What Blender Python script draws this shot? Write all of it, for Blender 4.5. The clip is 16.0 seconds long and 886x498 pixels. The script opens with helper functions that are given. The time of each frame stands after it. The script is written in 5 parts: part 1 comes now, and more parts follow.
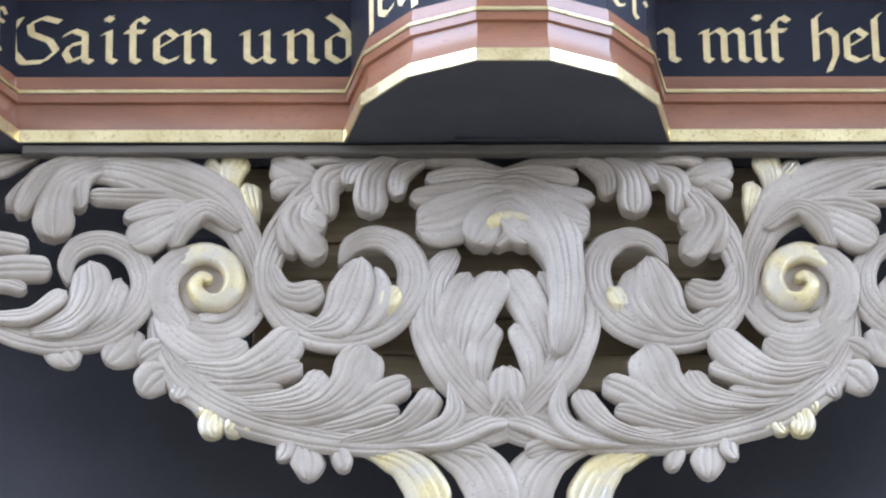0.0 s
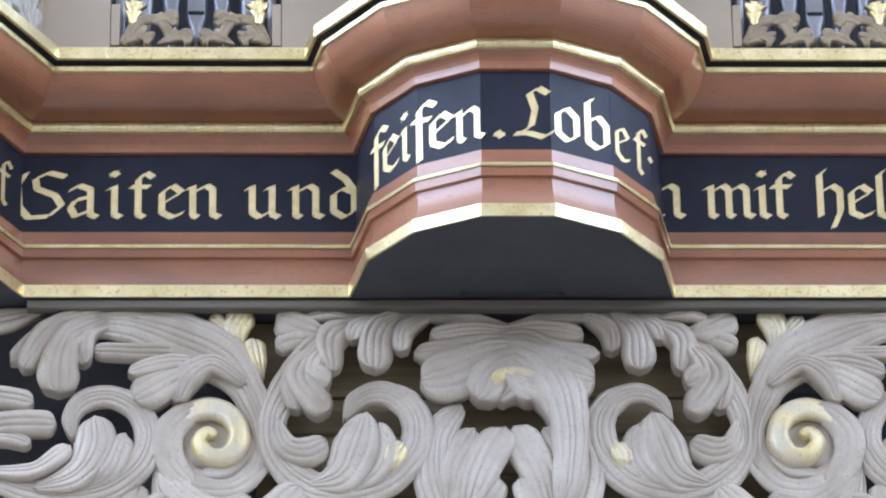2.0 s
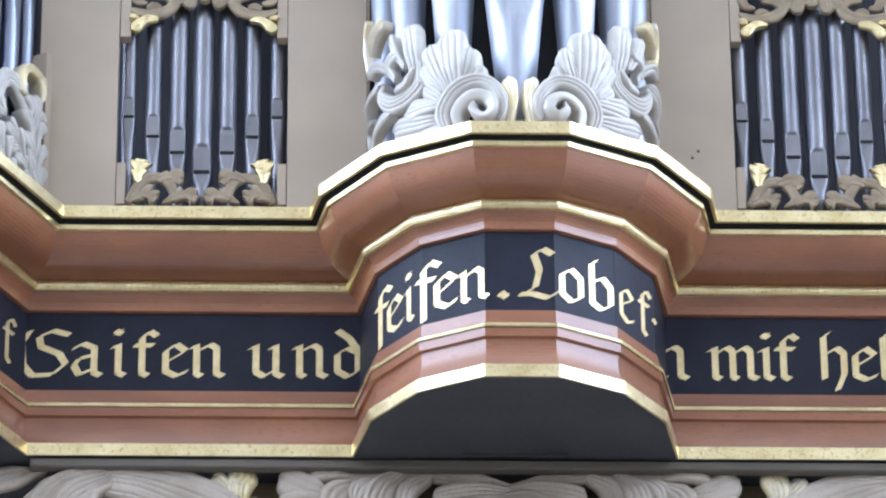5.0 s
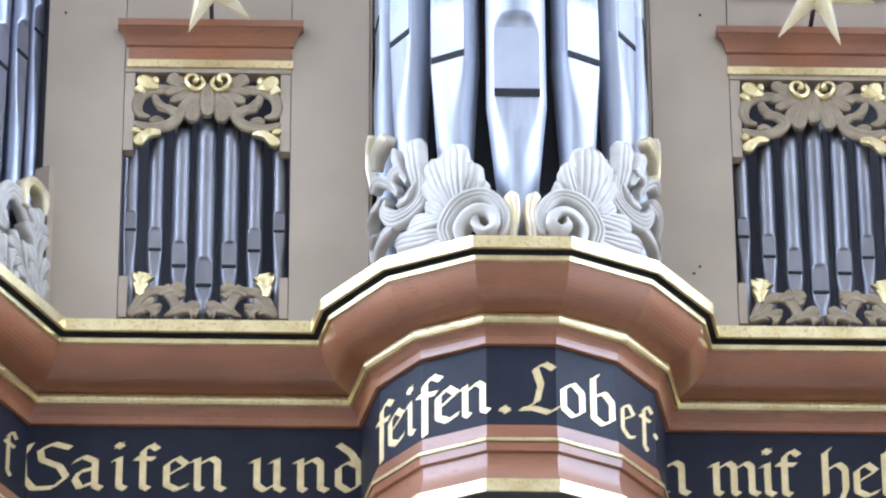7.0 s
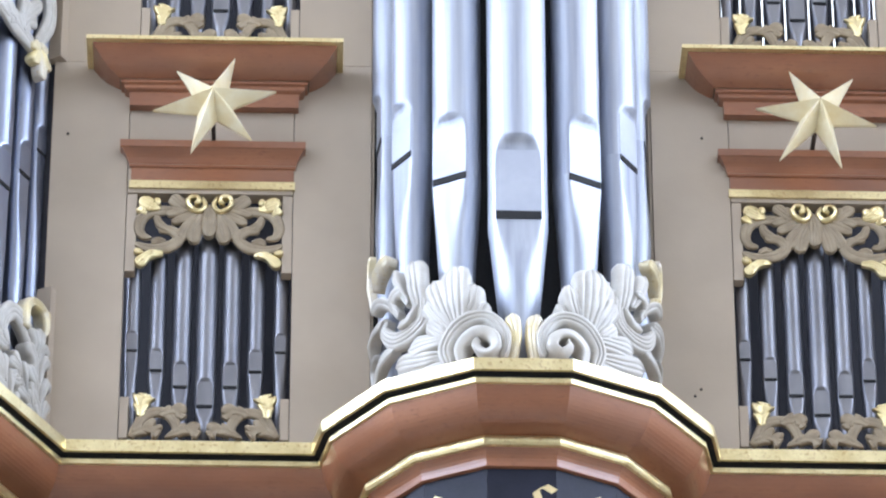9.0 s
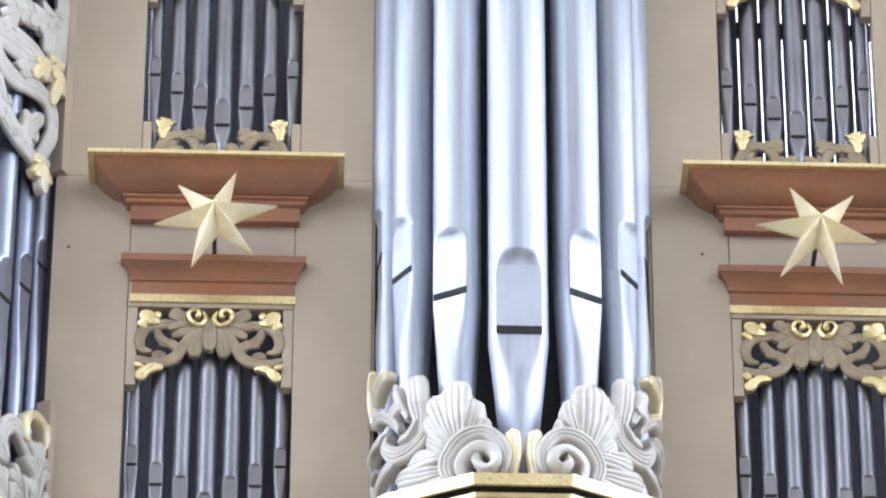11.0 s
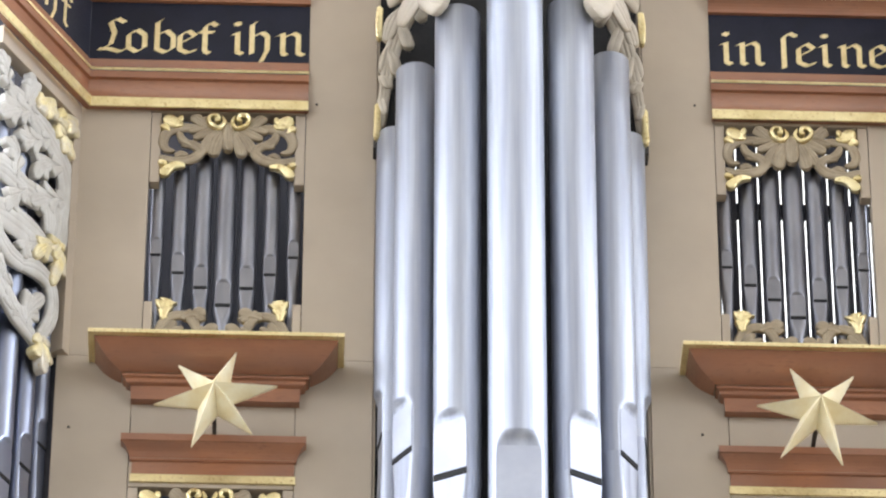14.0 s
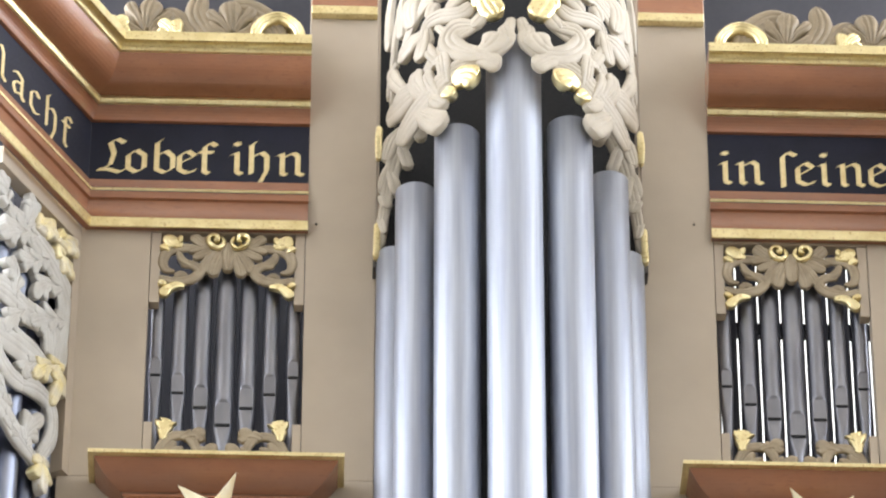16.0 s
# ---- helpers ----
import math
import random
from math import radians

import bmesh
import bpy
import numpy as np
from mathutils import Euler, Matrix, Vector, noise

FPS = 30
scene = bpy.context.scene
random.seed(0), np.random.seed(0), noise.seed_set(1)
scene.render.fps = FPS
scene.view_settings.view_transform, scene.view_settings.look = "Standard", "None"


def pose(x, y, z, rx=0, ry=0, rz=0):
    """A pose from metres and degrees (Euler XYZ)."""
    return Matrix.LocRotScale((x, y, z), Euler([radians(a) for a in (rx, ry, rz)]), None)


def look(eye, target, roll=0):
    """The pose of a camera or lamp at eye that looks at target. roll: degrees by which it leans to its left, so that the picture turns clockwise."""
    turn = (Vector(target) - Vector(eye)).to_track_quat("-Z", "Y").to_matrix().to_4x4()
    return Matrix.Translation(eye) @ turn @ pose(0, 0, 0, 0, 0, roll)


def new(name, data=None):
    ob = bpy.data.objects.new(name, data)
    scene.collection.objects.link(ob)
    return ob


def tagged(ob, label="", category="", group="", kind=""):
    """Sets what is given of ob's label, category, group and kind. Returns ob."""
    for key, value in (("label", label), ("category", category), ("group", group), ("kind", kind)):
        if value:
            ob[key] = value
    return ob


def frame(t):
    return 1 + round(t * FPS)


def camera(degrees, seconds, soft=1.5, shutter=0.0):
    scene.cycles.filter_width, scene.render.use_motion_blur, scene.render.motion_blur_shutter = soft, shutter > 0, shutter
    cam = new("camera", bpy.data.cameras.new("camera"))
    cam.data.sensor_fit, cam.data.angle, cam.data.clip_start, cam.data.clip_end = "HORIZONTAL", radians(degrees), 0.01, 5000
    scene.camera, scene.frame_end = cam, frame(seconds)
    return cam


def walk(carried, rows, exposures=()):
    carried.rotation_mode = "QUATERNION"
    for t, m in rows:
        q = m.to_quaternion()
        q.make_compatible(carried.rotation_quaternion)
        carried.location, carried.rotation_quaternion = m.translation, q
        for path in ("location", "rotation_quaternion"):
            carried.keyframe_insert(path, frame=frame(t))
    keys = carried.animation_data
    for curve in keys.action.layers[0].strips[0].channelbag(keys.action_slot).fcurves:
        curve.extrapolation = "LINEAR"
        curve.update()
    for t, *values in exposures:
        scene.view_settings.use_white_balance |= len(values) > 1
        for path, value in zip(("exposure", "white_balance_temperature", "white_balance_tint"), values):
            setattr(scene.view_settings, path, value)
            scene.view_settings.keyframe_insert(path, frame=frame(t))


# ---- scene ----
# One organ front, seen from the nave floor by a camera that only tilts upwards.
cam = camera(9.957, 16.0, soft=2.2)
EYE = (-0.6023, -12.4, 1.6)
# seconds, yaw, pitch, roll
TURNS = [
    (0.0, -1.9142, 26.9002, -0.9904), (0.5, -1.9090, 27.3359, -1.0100), (1.0, -1.8990, 27.7868, -0.9800),
    (1.5, -1.8908, 28.2363, -0.9400), (2.0, -1.8860, 28.6511, -0.8800), (2.5, -1.8780, 29.0061, -0.8300),
    (3.0, -1.8723, 29.3072, -0.7653), (3.5, -1.8683, 29.5839, -0.7020), (4.0, -1.8654, 29.8642, -0.6350),
    (6.5, -1.8514, 31.4141, -0.3864), (7.0, -1.8485, 31.7449, -0.3200), (7.5, -1.8460, 32.0724, -0.2600),
    (8.0, -1.8433, 32.4050, -0.2150), (8.5, -1.8398, 32.7562, -0.1600), (9.0, -1.8369, 33.1198, -0.1193),
    (11.5, -1.8286, 34.7490, 0.1600), (12.0, -1.8265, 35.1080, 0.2150), (12.5, -1.8249, 35.4580, 0.2500),
    (13.0, -1.8232, 35.7902, 0.2424), (13.5, -1.8225, 36.1164, 0.2214), (14.0, -1.8220, 36.4450, 0.1850),
    (14.5, -1.8230, 36.7788, 0.1480), (15.0, -1.8235, 37.1198, 0.1280), (15.5, -1.8235, 37.4686, 0.1000),
    (16.0, -1.8233, 37.7930, 0.0792),
]
walk(cam, [(t, pose(*EYE, 90 + pitch, 0, yaw) @ pose(0, 0, 0, 0, 0, roll)) for t, yaw, pitch, roll in TURNS],
     exposures=[(0.0, 0.0, 5980, 13), (2.0, -0.08, 5980, 13), (4.0, -0.1, 5980, 13), (9.0, -0.12, 6300, 13), (12.5, -0.17, 7000, 13), (16.0, -0.29, 7550, 12)])

# ---- daylight: sky outside, tall windows in both side walls of the nave ----
world = bpy.data.worlds.new("sky")
scene.world = world
world.use_nodes = True
sky = world.node_tree.nodes.new("ShaderNodeTexSky")
sky.sky_type, sky.sun_disc = "NISHITA", False
sky.sun_elevation, sky.sun_rotation = radians(50), radians(200)
world.node_tree.links.new(sky.outputs[0], world.node_tree.nodes["Background"].inputs[0])
world.node_tree.nodes["Background"].inputs[1].default_value = 0.1

NAVE = 6.5                      # half the nave's width
WINDOWS = [(-14.4, 2.8), (-10.0, 2.8), (-5.6, 3.3), (-0.3, 4.6), (4.6, 2.8)]    # window centres along the nave, and widths
WIN_LOW, WIN_HIGH = 10.3, 15.4


def window_lamp(x, y, wide, power):
    lamp = bpy.data.lights.new("window_light", "AREA")
    lamp.shape, lamp.size, lamp.size_y = "RECTANGLE", wide - 0.1, WIN_HIGH - WIN_LOW - 0.1
    lamp.energy, lamp.color = power, (0.68, 0.80, 1.0)
    ob = new("window_light", lamp)
    ob.matrix_world = look((x, y, (WIN_LOW + WIN_HIGH) / 2), (0, y, (WIN_LOW + WIN_HIGH) / 2))


# powers set window by window to balance light on the organ; far ones dimmest
for (wy, ww), power in zip(WINDOWS, (330, 370, 480, 2050, 950)):
    window_lamp(-NAVE - 0.1, wy, ww, power)
    window_lamp(NAVE + 0.1, wy, ww, power * 0.96)


# ---- materials ----
def material(name, colour, second=None, rough=0.6, metal=0.0, bump=0.15, scale=9.0, fine=120.0, grain=None, rough_var=0.12, streak=(1, 1, 1), coat=0.0, gloss=0.5):
    """Paint, wood or metal: two colours mixed by a blotchy noise, worn roughness, fine relief."""
    m = bpy.data.materials.new(name)
    m.use_nodes = True
    nt = m.node_tree
    n, l = nt.nodes, nt.links
    b = n["Principled BSDF"]
    b.inputs["Metallic"].default_value = metal
    b.inputs["Specular IOR Level"].default_value = gloss
    b.inputs["Coat Weight"].default_value = coat
    b.inputs["Coat Roughness"].default_value = 0.25
    geo = n.new("ShaderNodeNewGeometry")
    info = n.new("ShaderNodeObjectInfo")
    shift = n.new("ShaderNodeVectorMath")
    shift.operation = "MULTIPLY_ADD"
    shift.inputs[1].default_value = streak
    l.new(geo.outputs["Position"], shift.inputs[0])
    l.new(info.outputs["Random"], shift.inputs[2])
    big = n.new("ShaderNodeTexNoise")
    big.inputs["Scale"].default_value, big.inputs["Detail"].default_value = scale, 6
    small = n.new("ShaderNodeTexNoise")
    small.inputs["Scale"].default_value, small.inputs["Detail"].default_value = fine, 4
    for tex in (big, small):
        l.new(shift.outputs[0], tex.inputs["Vector"])
    ramp = n.new("ShaderNodeValToRGB")
    second = second or tuple(c * 0.72 for c in colour)
    ramp.color_ramp.elements[0].position, ramp.color_ramp.elements[1].position = 0.34, 0.66
    ramp.color_ramp.elements[0].color, ramp.color_ramp.elements[1].color = (*second, 1), (*colour, 1)
    l.new(big.outputs["Fac"], ramp.inputs["Fac"])
    last = ramp.outputs["Color"]
    if grain:
        mix = n.new("ShaderNodeMix")
        mix.data_type = "RGBA"
        mix.inputs[7].default_value = (*grain, 1)
        dark = n.new("ShaderNodeMapRange")
        dark.inputs[1].default_value, dark.inputs[2].default_value = 0.56, 0.72
        l.new(small.outputs["Fac"], dark.inputs[0])
        l.new(dark.outputs[0], mix.inputs[0])
        l.new(last, mix.inputs[6])
        last = mix.outputs[2]
    l.new(last, b.inputs["Base Color"])
    rr = n.new("ShaderNodeMapRange")
    rr.inputs[3].default_value, rr.inputs[4].default_value = rough - rough_var, rough + rough_var
    l.new(small.outputs["Fac"], rr.inputs[0])
    l.new(rr.outputs[0], b.inputs["Roughness"])
    bp = n.new("ShaderNodeBump")
    bp.inputs["Strength"].default_value, bp.inputs["Distance"].default_value = bump, 0.004
    l.new(small.outputs["Fac"], bp.inputs["Height"])
    l.new(bp.outputs[0], b.inputs["Normal"])
    return m


RED = material("terracotta_paint", (0.335, 0.130, 0.060), (0.225, 0.084, 0.040), 0.34, 0, 0.14, 4, 60, grain=(0.235, 0.088, 0.042), rough_var=0.12, streak=(0.7, 0.7, 2.2), coat=0.9)
BLUE = material("blue_black_paint", (0.011, 0.0125, 0.026), (0.008, 0.009, 0.018), 0.6, 0, 0.12, 12, 160, gloss=0.3)
GOLD = material("gold_leaf", (0.92, 0.80, 0.48), (0.75, 0.625, 0.33), 0.34, 1.0, 0.5, 14, 110, grain=(0.58, 0.42, 0.20))
GILT = material("gilt_letter", (0.84, 0.70, 0.40), (0.70, 0.55, 0.28), 0.38, 0.5, 0.3, 30, 150)
BEIGE = material("beige_paint", (0.44, 0.357, 0.272), (0.385, 0.31, 0.235), 0.5, 0, 0.06, 3, 90)
PALE = material("pale_carving_paint", (0.52, 0.50, 0.46), (0.43, 0.40, 0.355), 0.45, 0, 0.25, 16, 130, grain=(0.50, 0.455, 0.39))
GREIGE = material("grey_stone_paint", (0.57, 0.50, 0.428), (0.40, 0.338, 0.272), 0.40, 0, 0.22, 6, 110, grain=(0.39, 0.33, 0.265))
BONE = material("bone_paint", (0.52, 0.455, 0.365), (0.43, 0.37, 0.29), 0.45, 0, 0.2, 14, 120, grain=(0.46, 0.39, 0.29))
FRET = material("faded_umber_paint", (0.36, 0.285, 0.19), (0.25, 0.19, 0.12), 0.5, 0, 0.2, 20, 140)
UMBER = material("umber_carving_paint", (0.27, 0.205, 0.13), (0.20, 0.15, 0.09), 0.5, 0, 0.25, 20, 140)
PLANK = material("old_brown_plank", (0.38, 0.30, 0.18), (0.24, 0.185, 0.105), 0.6, 0, 0.3, 6, 60, streak=(0.25, 3, 6))
# near-black for hollows, insides and undersides: their shade is in the colour
DARK_SHADE = material("dark_shade", (0.055, 0.054, 0.064), (0.044, 0.043, 0.052), 0.8, 0, 0.05, 4, 60)
TIN = material("bright_tin", (0.46, 0.485, 0.54), (0.33, 0.35, 0.41), 0.57, 0.85, 0.04, 5, 30, rough_var=0.08, streak=(7, 7, 0.22))
LEAD = material("dull_lead_tin", (0.30, 0.30, 0.325), (0.22, 0.22, 0.245), 0.44, 1.0, 0.03, 14, 60, rough_var=0.08, streak=(1, 1, 0.3))
BLUETIN = material("tarnished_tin", (0.37, 0.405, 0.50), (0.28, 0.31, 0.40), 0.36, 1.0, 0.02, 9, 50, rough_var=0.06, streak=(1, 1, 0.3))
CREAM = material("worn_gilding", (0.62, 0.565, 0.48), (0.78, 0.655, 0.33), 0.36, 0.3, 0.35, 11, 110, grain=(0.58, 0.45, 0.24))
STAR = material("pale_gold_leaf", (0.95, 0.87, 0.64), (0.86, 0.73, 0.45), 0.36, 0.2, 0.25, 18, 110)
LIP = material("burnished_lip", (0.48, 0.50, 0.55), (0.42, 0.44, 0.50), 0.66, 1.0, 0.015, 8, 60, rough_var=0.05)
# near-black that stands for shade in slots, gaps and behind the pipes
BLACK_SHADE = material("black_shade", (0.006, 0.006, 0.007), (0.004, 0.004, 0.005), 0.8)
# darker brown than the planks, for the ledge board
DULL_OAK = material("dull_brown_oak", (0.15, 0.13, 0.105), (0.10, 0.086, 0.07), 0.7, 0, 0.3, 6, 60, streak=(0.25, 3, 6))
IRON = material("dark_iron", (0.10, 0.09, 0.08), None, 0.6, 0.6)
LIME = material("limewash", (0.72, 0.68, 0.60), (0.65, 0.60, 0.52), 0.85, 0, 0.3, 2, 30)
VAULT = material("plastered_vault", (0.62, 0.57, 0.50), (0.55, 0.50, 0.43), 0.75, 0, 0.3, 3, 30)
FLAG = material("stone_floor", (0.38, 0.36, 0.32), (0.30, 0.28, 0.25), 0.6, 0, 0.3, 2, 30)


# ---- mesh helpers ----
def part(name, bm, mat, parent=None, label="", smooth=False):
    me = bpy.data.meshes.new(name)
    bm.to_mesh(me)
    bm.free()
    me.materials.append(mat)
    if smooth:
        me.polygons.foreach_set("use_smooth", [True] * len(me.polygons))
    ob = new(name, me)
    if parent is not None:
        ob.parent = parent
    return tagged(ob, label)


def thing(name, label, category, group="", kind="", at=(0, 0, 0)):
    ob = new(name)
    ob.location = at
    ob.empty_display_size = 0.1
    return tagged(ob, label, category, group, kind)


def box(bm, x0, x1, y0, y1, z0, z1, bevel=0.0):
    vs = bmesh.ops.create_cube(bm, size=1)["verts"]
    for v in vs:
        v.co = Vector((x0 + (v.co.x + 0.5) * (x1 - x0), y0 + (v.co.y + 0.5) * (y1 - y0), z0 + (v.co.z + 0.5) * (z1 - z0)))
    if bevel:
        es = list({e for v in vs for e in v.link_edges})
        bmesh.ops.bevel(bm, geom=es, offset=bevel, segments=1, affect="EDGES")


def box_part(name, mat, parent, *dims, bevel=0.0, label=""):
    bm = bmesh.new()
    box(bm, *dims, bevel=bevel)
    return part(name, bm, mat, parent, label)


def offset_path(path, d):
    """The plan line moved outwards (towards the nave) by d, with mitred corners."""
    out = []
    for i, p in enumerate(path):
        p = Vector(p)
        ns = []
        for a, b in ((i - 1, i), (i, i + 1)):
            if a >= 0 and b < len(path):
                t = (Vector(path[b]) - Vector(path[a])).normalized()
                ns.append(Vector((t.y, -t.x)))
        n = ns[0] if len(ns) == 1 else (ns[0] + ns[1]) / (1 + ns[0].dot(ns[1]))
        out.append(p + n * d)
    return out


def sweep(bm, path, profile, caps=True):
    """A moulding: the profile (projection, height) carried along the plan line; faces have their own corners."""
    rows = [[Vector((*q, z)) for q in offset_path(path, d)] for d, z in profile]
    for i in range(len(path) - 1):
        for a, b in zip(rows, rows[1:]):
            bm.faces.new([bm.verts.new(c) for c in (a[i], a[i + 1], b[i + 1], b[i])])
    if caps:
        for i in (0, -1):
            loop = [bm.verts.new(r[i]) for r in rows]
            if len(loop) > 2:
                bm.faces.new(loop)


def arc(d0, z0, d1, z1, sag, n=8):
    """A hollow (sag > 0) or round (sag < 0) between two corners of a profile."""
    out = []
    for i in range(n + 1):
        s = i / n
        bow = sag * math.sin(math.pi * s)
        dd, dz = d1 - d0, z1 - z0
        ln = math.hypot(dd, dz)
        out.append((d0 + dd * s - dz / ln * bow, z0 + dz * s + dd / ln * bow))
    return out


# ---- the church round the organ ----
def shell():
    fl = bmesh.new()
    box(fl, -NAVE - 1, NAVE + 1, -26, 7, -0.2, 0)
    tagged(part("floor", fl, FLAG), "worn grey stone flags of the nave", "floor", kind="structure")
    ce = bmesh.new()
    for i in range(12):
        a0, a1 = math.pi * i / 12, math.pi * (i + 1) / 12
        q = [(-NAVE * 1.08 * math.cos(a), 15.6 + 3.2 * math.sin(a)) for a in (a0, a1)]
        for y0, y1 in ((-26, 7),):
            ce.faces.new([ce.verts.new(c) for c in ((q[0][0], y0, q[0][1]), (q[1][0], y0, q[1][1]), (q[1][0], y1, q[1][1]), (q[0][0], y1, q[0][1]))])
    tagged(part("ceiling", ce, VAULT), "pale plastered barrel vault over the nave", "ceiling", kind="structure")
    for side, name in ((-1, "wall_west"), (1, "wall_east")):
        bm = bmesh.new()
        x0, x1 = sorted((side * NAVE, side * (NAVE + 0.5)))
        box(bm, x0, x1, -26, 7, 0, WIN_LOW)
        box(bm, x0, x1, -26, 7, WIN_HIGH, 16.5)
        edges = [-26] + [e for w, wide in WINDOWS for e in (w - wide / 2, w + wide / 2)] + [7]
        for a, b in zip(edges[::2], edges[1::2]):
            box(bm, x0, x1, a, b, WIN_LOW, WIN_HIGH)
        tagged(part(name, bm, LIME), "limewashed nave wall with tall window openings", "wall", kind="structure")
    for name, y0, y1 in (("wall_south", -26.4, -26), ("wall_north", 7, 7.4)):
        bm = bmesh.new()
        if name == "wall_north":
            # a small window high behind the organ
            for x0, x1, z0, z1 in ((-NAVE - 0.5, 1.0, 0, 19), (2.6, NAVE + 0.5, 0, 19), (1.0, 2.6, 0, 14.4), (1.0, 2.6, 17.2, 19)):
                box(bm, x0, x1, y0, y1, z0, z1)
        else:
            box(bm, -NAVE - 0.5, NAVE + 0.5, y0, y1, 0, 19)
        tagged(part(name, bm, LIME), "plain end wall of the nave", "wall", kind="structure")
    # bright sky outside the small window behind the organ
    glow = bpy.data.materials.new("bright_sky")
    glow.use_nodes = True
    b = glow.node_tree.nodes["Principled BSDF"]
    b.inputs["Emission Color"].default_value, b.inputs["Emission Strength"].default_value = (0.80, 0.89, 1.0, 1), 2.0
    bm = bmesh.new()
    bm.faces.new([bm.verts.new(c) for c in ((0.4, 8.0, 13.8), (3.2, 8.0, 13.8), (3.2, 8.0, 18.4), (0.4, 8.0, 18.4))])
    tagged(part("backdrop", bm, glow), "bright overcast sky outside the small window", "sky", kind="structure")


shell()

# ---- plan lines of the organ case ----
R, DEEP, CORNER = 0.452, 1.055, 1.353
TOWER = [(-0.005 + R * math.sin(radians(a)), -DEEP * R * math.cos(radians(a))) for a in [-90 + 180 / 7 * i for i in range(8)]]
LOW_LINE = [(-CORNER - 0.45, 0.0), (-CORNER - 0.225, -0.39), (-CORNER, 0.0)] + TOWER + [(CORNER, 0.0), (CORNER + 0.225, -0.39), (CORNER + 0.45, 0.0)]
UP_LEFT = [(-1.297 - 0.45, -0.78), (-1.297, 0.0), (-0.626, 0.0)]
UP_RIGHT = [(0.626, 0.0), (1.297, 0.0), (1.297 + 0.45, -0.78)]
WALL_Y = 0.03


BOARDS = {}


def cornice(name, label, path, z0, k, top):
    """Moulded cornice with a lettered frieze: gilt fillets, red hollows, blue band. z0 foot, k scale of heights."""
    c = thing(name, label, "cornice", kind="")
    z = lambda h: z0 + h * k
    strips = [
        # lower soffit near-black: the underside's shade is put into the colour
        ("soffit", DARK_SHADE if top == 0 else RED, [(-0.30 if top == 0 else -0.03, z(0.008)), (-0.004, z(0.002))]),
        ("gilt_fillet", GOLD, [(-0.006, z(0)), (0, z(0)), (0.001, z(0.037)), (-0.008, z(0.039))]),
        ("lower_hollow", RED, [(-0.008, z(0.039))] + arc(-0.008, z(0.040), -0.022, z(0.128), 0.006) + [(-0.012, z(0.131)), (-0.010, z(0.157))]),
        ("gilt_bead", GOLD, arc(-0.007, z(0.157), -0.008, z(0.170), -0.003, 4)),
        ("lower_band", RED, [(-0.008, z(0.170)), (-0.021, z(0.172)), (-0.022, z(0.216)), (-0.028, z(0.218))]),
        ("frieze_board", BLUE, [(-0.028, z(0.216)), (-0.028, z(0.468))]),
        ("upper_band", RED, [(-0.028, z(0.466)), (-0.017, z(0.468))] + arc(-0.016, z(0.470), 0.006, z(0.516), 0.008, 5)),
        ("gilt_bead", GOLD, [(0.006, z(0.516)), (0.014, z(0.518))] + arc(0.015, z(0.520), 0.016, z(0.546), -0.004, 4) + [(0.008, z(0.549))]),
        ("great_hollow", RED, [(0.008, z(0.548))] + arc(0.016, z(0.552), 0.118, z(0.648), -0.024, 12)),
        ("gilt_edge", GOLD, [(0.118, z(0.648)), (0.126, z(0.650)), (0.127, z(0.664)), (0.12, z(0.666))]),
        # black colour stands for the shade in the gap under the lower fascia
        ("shadow_gap", BLACK_SHADE if top == 0 else GOLD, [(0.12, z(0.666)), (0.124, z(0.673)), (0.142, z(0.675))] if top == 0 else arc(0.12, z(0.668), 0.142, z(0.678), 0.003, 4)),
        ("gilt_fascia", GOLD, [(0.142, z(0.675)), (0.150, z(0.676)), (0.150, z(0.713)), (0.13, z(0.715))]),
        ("cover_board", BEIGE, [(0.13, z(0.714)), (-0.05, z(0.716))]),
    ]
    for nm, mt, prof in strips:
        if nm == "frieze_board":
            # one board for each face of the plan, with a fine joint between them
            (d0, h0), (d1, h1) = prof
            line = offset_path(path, d0)
            BOARDS[c.name] = []
            for p, q in zip(line, line[1:]):
                t = (q - p).normalized() * 0.0007
                n = Vector((t.y, -t.x)).normalized() * -0.012
                bm = bmesh.new()
                ends = [p + t, q - t, q - t + n, p + t + n]
                low, high = ([bm.verts.new((*e, h)) for e in ends] for h in (h0, h1))
                bm.faces.new(low), bm.faces.new(high)
                for i in range(4):
                    bm.faces.new((low[i], low[(i + 1) % 4], high[(i + 1) % 4], high[i]))
                bmesh.ops.recalc_face_normals(bm, faces=bm.faces)
                BOARDS[c.name].append(part(nm, bm, mt, c))
            continue
        bm = bmesh.new()
        sweep(bm, path, prof, caps=False)
        bmesh.ops.recalc_face_normals(bm, faces=bm.faces)
        part(nm, bm, mt, c)
    for i, nm in ((0, "end_board"), (-1, "end_board")):
        if top == 0:
            continue
        q = [Vector((*offset_path(path, d)[i], zz)) for d, zz in [(-0.06, z(0.0)), (0, z(0)), (-0.02, z(0.13)), (-0.03, z(0.2)), (-0.04, z(0.24)), (-0.04, z(0.468)), (0.0, z(0.51)), (0.016, z(0.55)), (0.066, z(0.568)), (0.100, z(0.602)), (0.118, z(0.648)), (0.15, z(0.676)), (0.15, z(0.713)), (-0.06, z(0.713))]]
        bm = bmesh.new()
        bm.faces.new([bm.verts.new(p) for p in q])
        part(nm, bm, RED, c)
    return c


